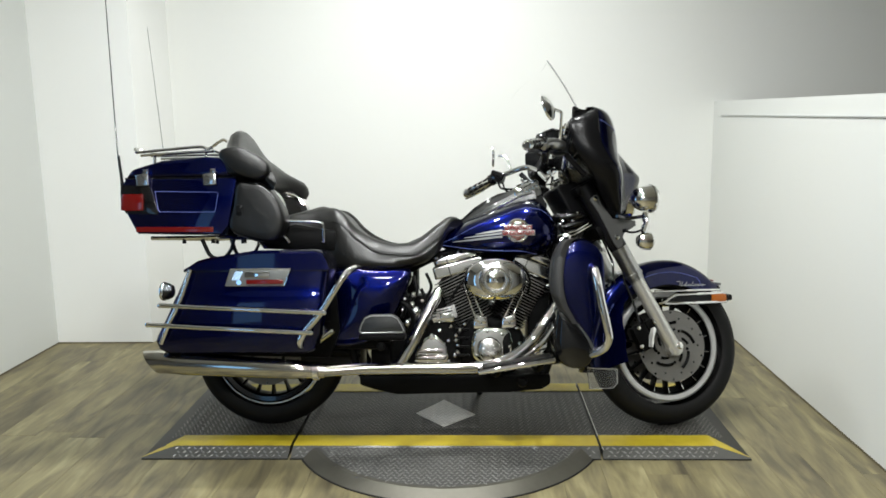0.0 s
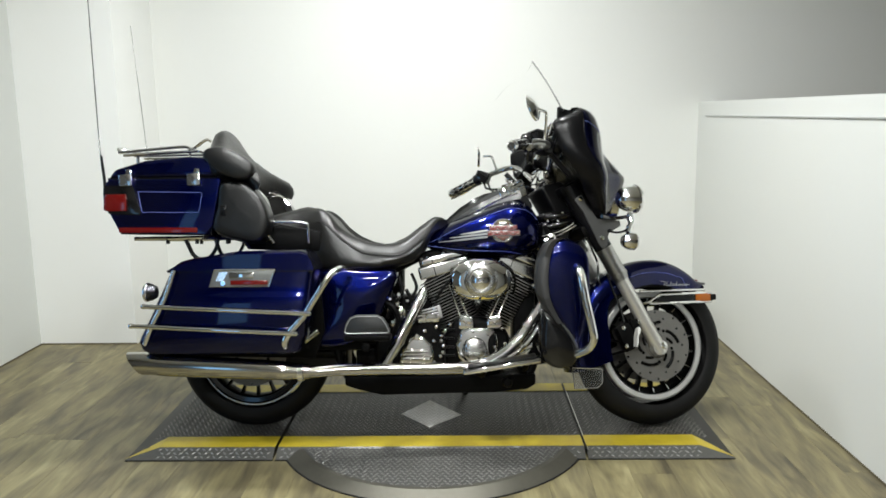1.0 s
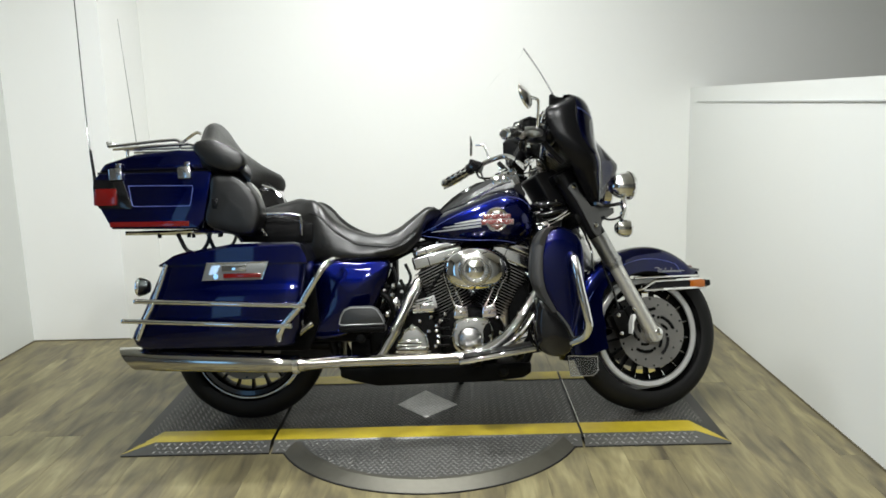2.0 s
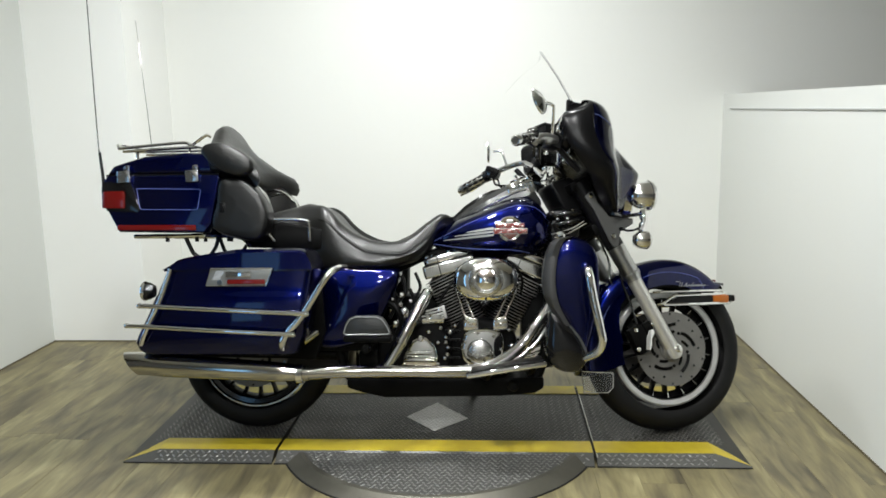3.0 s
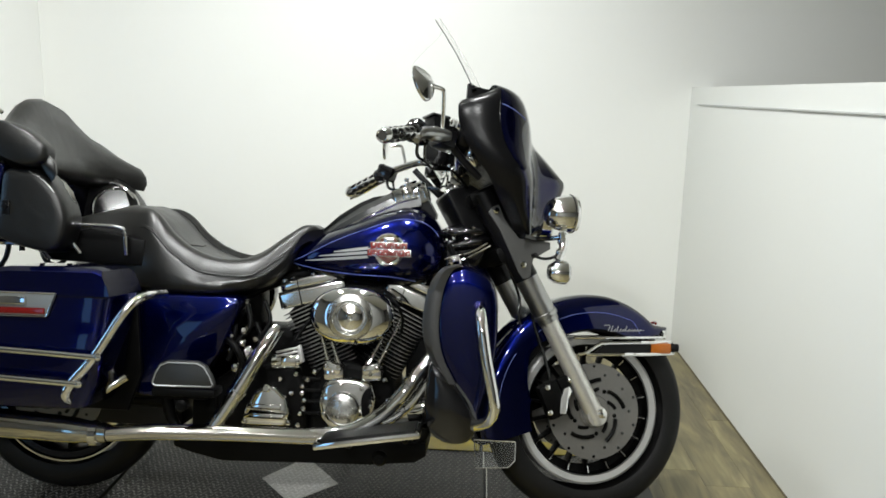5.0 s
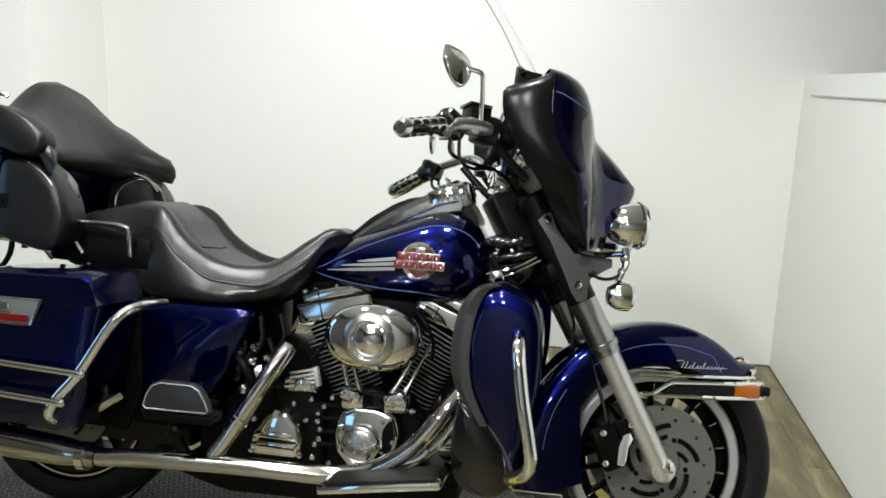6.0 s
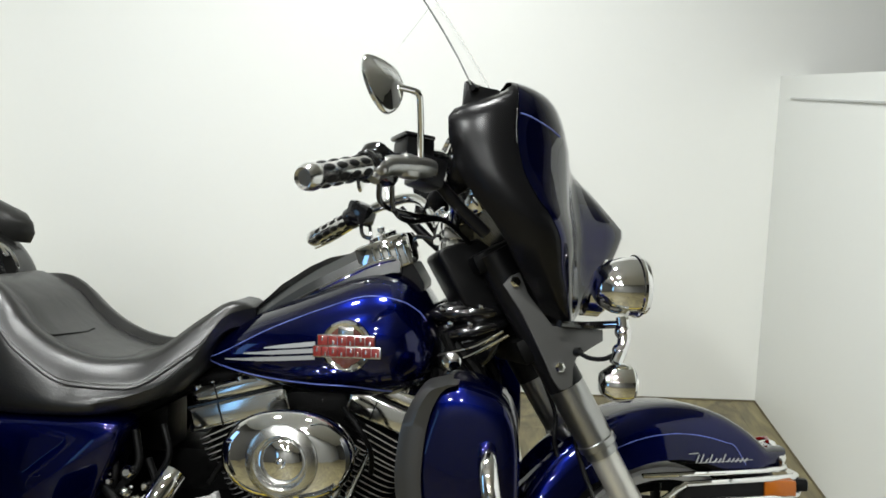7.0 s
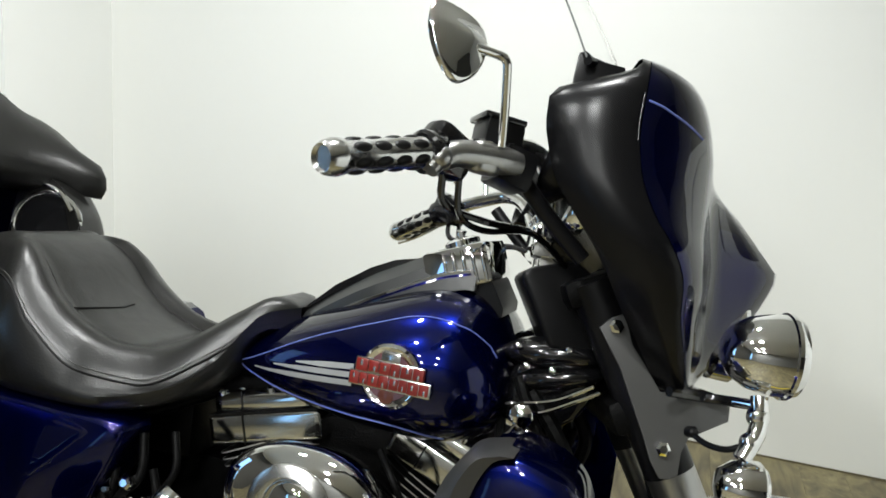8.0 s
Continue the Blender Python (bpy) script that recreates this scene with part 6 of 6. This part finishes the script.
for k in range(5):
    a = 2 * math.pi * k / 5 + 0.5
    fixed("bolt", lathe([(0.0035, 0), (0.0035, 0.003), (0.002, 0.004)], (0.094 + 0.025 * math.cos(a), -0.2235, 0.316 + 0.025 * math.sin(a)), (0, -1, 0), 8), CHROME, cover)
for lx in (0.062, 0.172):
    fixed("lifter_block", joined(box((0.050, 0.034, 0.028), (lx, -0.198, 0.432), 0.006, (0, 18 if lx < 0.1 else -18, 0)), *[lathe([(0.006, 0), (0.006, 0.007), (0.003, 0.009)], (lx + dx, -0.215, 0.432 + dz), (0, -1, 0), 8) for dx, dz in ((-0.018, 0.006), (0.018, 0.006), (0.0, -0.012))]), CHROME, cover, "chrome lifter block")
fixed("rear_regulator", joined(*[box((0.075, 0.008, 0.006), (-0.075, -0.172, 0.440 + 0.011 * k), 0.002, (0, -14, 0)) for k in range(4)], box((0.012, 0.020, 0.050), (-0.040, -0.168, 0.462), 0.004, (0, -14, 0))), RIMLIP, case_ob, "finned bright bracket")
for pts, r in (([(-0.245, -0.20, 0.50), (-0.215, -0.215, 0.475), (-0.20, -0.21, 0.43), (-0.215, -0.20, 0.385)], 0.010), ([(-0.17, -0.18, 0.55), (-0.15, -0.19, 0.50), (-0.165, -0.19, 0.45)], 0.007), ([(0.02, -0.10, 0.60), (-0.02, -0.15, 0.56), (-0.06, -0.16, 0.50)], 0.006)):
    fixed("hose", tube(pts, r, 10), CAST, case_ob, "black rubber hose")
for pts, r in (([(-0.20, -0.17, 0.60), (-0.185, -0.19, 0.54), (-0.215, -0.20, 0.50), (-0.245, -0.20, 0.44)], 0.009), ([(-0.15, -0.16, 0.61), (-0.13, -0.18, 0.555), (-0.155, -0.19, 0.50), (-0.14, -0.18, 0.45)], 0.0075), ([(-0.245, -0.17, 0.58), (-0.225, -0.20, 0.53), (-0.235, -0.20, 0.47)], 0.007), ([(0.20, -0.16, 0.655), (0.235, -0.19, 0.625), (0.255, -0.18, 0.58), (0.25, -0.15, 0.53)], 0.006)):
    fixed("hose", tube(pts, r * 0.85, 10), CAST, case_ob, "black hose")
for bx, by, bz, br in ((-0.198, -0.205, 0.530, 0.013), (-0.165, -0.20, 0.505, 0.010), (-0.232, -0.205, 0.512, 0.009), (-0.148, -0.195, 0.470, 0.011), (-0.176, -0.20, 0.440, 0.008)):
    fixed("fitting", lathe([(br, -0.014), (br * 1.15, -0.004), (br, 0.006), (br * 0.5, 0.012)], (bx, by, bz), (0.1, -1, 0.2), 6), CHROME, case_ob, "chrome hose fitting")
fixed("oil_filter", joined(lathe([(0.036, 0), (0.038, 0.01), (0.038, 0.07), (0.030, 0.078)], (0.265, -0.02, 0.275), (1, 0, 0.2), 28)), CHROME, case_ob, "chrome oil filter")
for k, (bx, bz) in enumerate(((-0.03, 0.30), (-0.035, 0.345), (-0.02, 0.385), (-0.045, 0.25), (-0.055, 0.40), (0.0, 0.24))):
    fixed("bolt", lathe([(0.007, 0), (0.007, 0.008), (0.004, 0.010)], (bx, -0.155, bz), (0, -1, 0), 8), CHROME, case_ob)
for pts, r in (([(-0.098, -0.225, 0.540), (-0.106, -0.240, 0.524), (-0.130, -0.262, 0.480), (-0.165, -0.28, 0.415), (-0.235, -0.305, 0.290), (-0.262, -0.31, 0.262)], 0.0215),
               ([(0.330, -0.12, 0.545), (0.372, -0.19, 0.535), (0.362, -0.235, 0.505), (0.315, -0.265, 0.440), (0.255, -0.285, 0.360), (0.190, -0.288, 0.305), (0.110, -0.288, 0.268), (0.0, -0.295, 0.257)], 0.0205),
               ([(0.372, -0.15, 0.560), (0.395, -0.215, 0.510), (0.352, -0.255, 0.432), (0.298, -0.268, 0.355), (0.235, -0.272, 0.305), (0.15, -0.275, 0.275)], 0.0125)):
    pipe = fixed("exhaust_shield", tube(pts, r, 16), CHROME, label="chrome exhaust heat shield")
    fixed("shield_clamp", lathe([(r + 0.0005, -0.008), (r + 0.003, -0.006), (r + 0.003, 0.006), (r + 0.0005, 0.008)], Vector(pts[3]).lerp(Vector(pts[4]), 0.4), Vector(pts[4]) - Vector(pts[3]), 20, caps=False), CHROME, pipe)
fixed("oil_pan", prism([(-0.42, 0.205), (-0.42, 0.168), (-0.36, 0.150), (-0.272, 0.130), (0.17, 0.138), (0.30, 0.150), (0.335, 0.170), (0.335, 0.212)], -0.155, 0.155, 0.012, 2), CAST, label="black oil pan and lower frame")
fixed("frame", joined(*[tube([(-0.55, 0.10 * s, 0.60), (-0.30, 0.06 * s, 0.60), (-0.10, 0.05 * s, 0.68), (0.15, 0.05 * s, 0.72), (0.42, 0.03 * s, 0.80)], 0.018, 10) for s in (-1, 1)],
      *[tube([(0.43, 0.04 * s, 0.80), (0.385, 0.07 * s, 0.60), (0.345, 0.12 * s, 0.35), (0.31, 0.13 * s, 0.21), (0.2, 0.13 * s, 0.17), (-0.30, 0.13 * s, 0.17), (-0.42, 0.13 * s, 0.22), (-0.46, 0.13 * s, 0.40), (-0.44, 0.13 * s, 0.60)], 0.017, 10) for s in (-1, 1)],
      *[tube([(-0.42, 0.10 * s, 0.29), (-0.6, 0.11 * s, 0.30), (-0.8065, 0.12 * s, 0.30)], 0.022, 10) for s in (-1, 1)]), CAST, label="black tubular frame")
fixed("battery_box", box((0.30, 0.34, 0.30), (-0.46, 0, 0.46), 0.02), CAST, label="black battery and electrics box")
fixed("transmission_block", box((0.34, 0.14, 0.30), (-0.19, 0.09, 0.365), 0.03), CAST, case_ob)
fixed("swingarm_block", box((0.40, 0.16, 0.16), (-0.62, 0, 0.285), 0.02), SATIN, label="black swingarm")
fixed("seat_bracket", box((0.12, 0.10, 0.16), (-0.25, 0, 0.60), 0.02), CAST)
fixed("regulator", box((0.09, 0.20, 0.30), (0.300, 0.07, 0.41), 0.012), CAST, case_ob, "black regulator")
fixed("frame_gusset", box((0.10, 0.24, 0.10), (-0.33, 0, 0.265), 0.02), CAST)
for s in (-1, 1):
    shroud = fixed("neck_shroud", joined(blob((0.082, 0.040, 0.025), (0.428, s * 0.080, 0.832), (0, -6, 0)), blob((0.074, 0.036, 0.020), (0.435, s * 0.082, 0.798), (0, -14, 0)), prism([(0.362, 0.790), (0.375, 0.812), (0.42, 0.820), (0.475, 0.812), (0.495, 0.780), (0.47, 0.740), (0.42, 0.700), (0.365, 0.720)], s * 0.07 - 0.025, s * 0.07 + 0.025, 0.015, 3)), BLACK, label="gloss black neck shroud")
    for pts in ([(0.370, s * 0.118, 0.752), (0.408, s * 0.128, 0.762), (0.446, s * 0.13, 0.774), (0.492, s * 0.125, 0.801)], [(0.380, s * 0.124, 0.738), (0.425, s * 0.132, 0.752), (0.470, s * 0.13, 0.776), (0.502, s * 0.125, 0.794)]):
        fixed("shroud_trim", tube(pts, 0.0030, 8), CHROME, shroud)
    for bx, by, bz in ((0.392, 0.118, 0.812), (0.430, 0.120, 0.812), (0.450, 0.116, 0.845), (0.375, 0.112, 0.838)):
        fixed("bolt", blob((0.006, 0.004, 0.005), (bx, s * by, bz), u=10, v=6), CHROME, shroud)
    fixed("wiring", joined(tube([(0.38, s * 0.10, 0.79), (0.41, s * 0.115, 0.73), (0.44, s * 0.12, 0.68), (0.43, s * 0.11, 0.62)], 0.010, 8), tube([(0.40, s * 0.09, 0.77), (0.45, s * 0.10, 0.71), (0.475, s * 0.10, 0.66), (0.46, s * 0.09, 0.60)], 0.012, 8), tube([(0.36, s * 0.09, 0.72), (0.37, s * 0.12, 0.68), (0.40, s * 0.13, 0.64)], 0.008, 8)), CAST, shroud, "black wiring loom")
    fixed("clip", joined(lathe([(0.016, 0), (0.017, 0.01), (0.008, 0.016)], (0.400, s * 0.146, 0.747), (0, s, 0), 14), tube([(0.400, s * 0.15, 0.742), (0.380, s * 0.15, 0.712), (0.350, s * 0.14, 0.690)], 0.004, 8), blob((0.012, 0.012, 0.010), (0.385, s * 0.14, 0.705)), blob((0.010, 0.010, 0.010), (0.41, s * 0.13, 0.715))), CHROME, label="chrome mounting clip")
fixed("side_stand", tube([(-0.05, 0.16, 0.19), (0.02, 0.26, 0.10), (0.06, 0.335, 0.045)], 0.012, 10), SATIN, label="black side stand, folded out")

# ---- floor planks, last ----
BOARD_W, BOARD_L = 0.152, 1.22
meshes = []
for k in range(4):
    bm = box((BOARD_W - 0.0005, BOARD_L - 0.0005, 0.004), (0, 0, -0.002), 0.0005, seg=1)
    me = bpy.data.meshes.new("plank")
    bm.to_mesh(me)
    bm.free()
    me.materials.append(PLANK)
    meshes.append(me)
rng = random.Random(7)
x = LEFT + BOARD_W / 2
while x < OUT:
    end = BACK
    while end > NEAR + 0.05:
        long = BOARD_L if end < BACK else BOARD_L * rng.uniform(0.2, 1.0)
        long = min(long, end - NEAR)
        plank = new("plank", meshes[rng.randrange(4)])
        plank.parent = floor
        plank.location = (x, end - long / 2, rng.uniform(-0.0004, 0.0))
        plank.scale = (1.0, long / BOARD_L, 1.0)
        end -= long
    x += BOARD_W
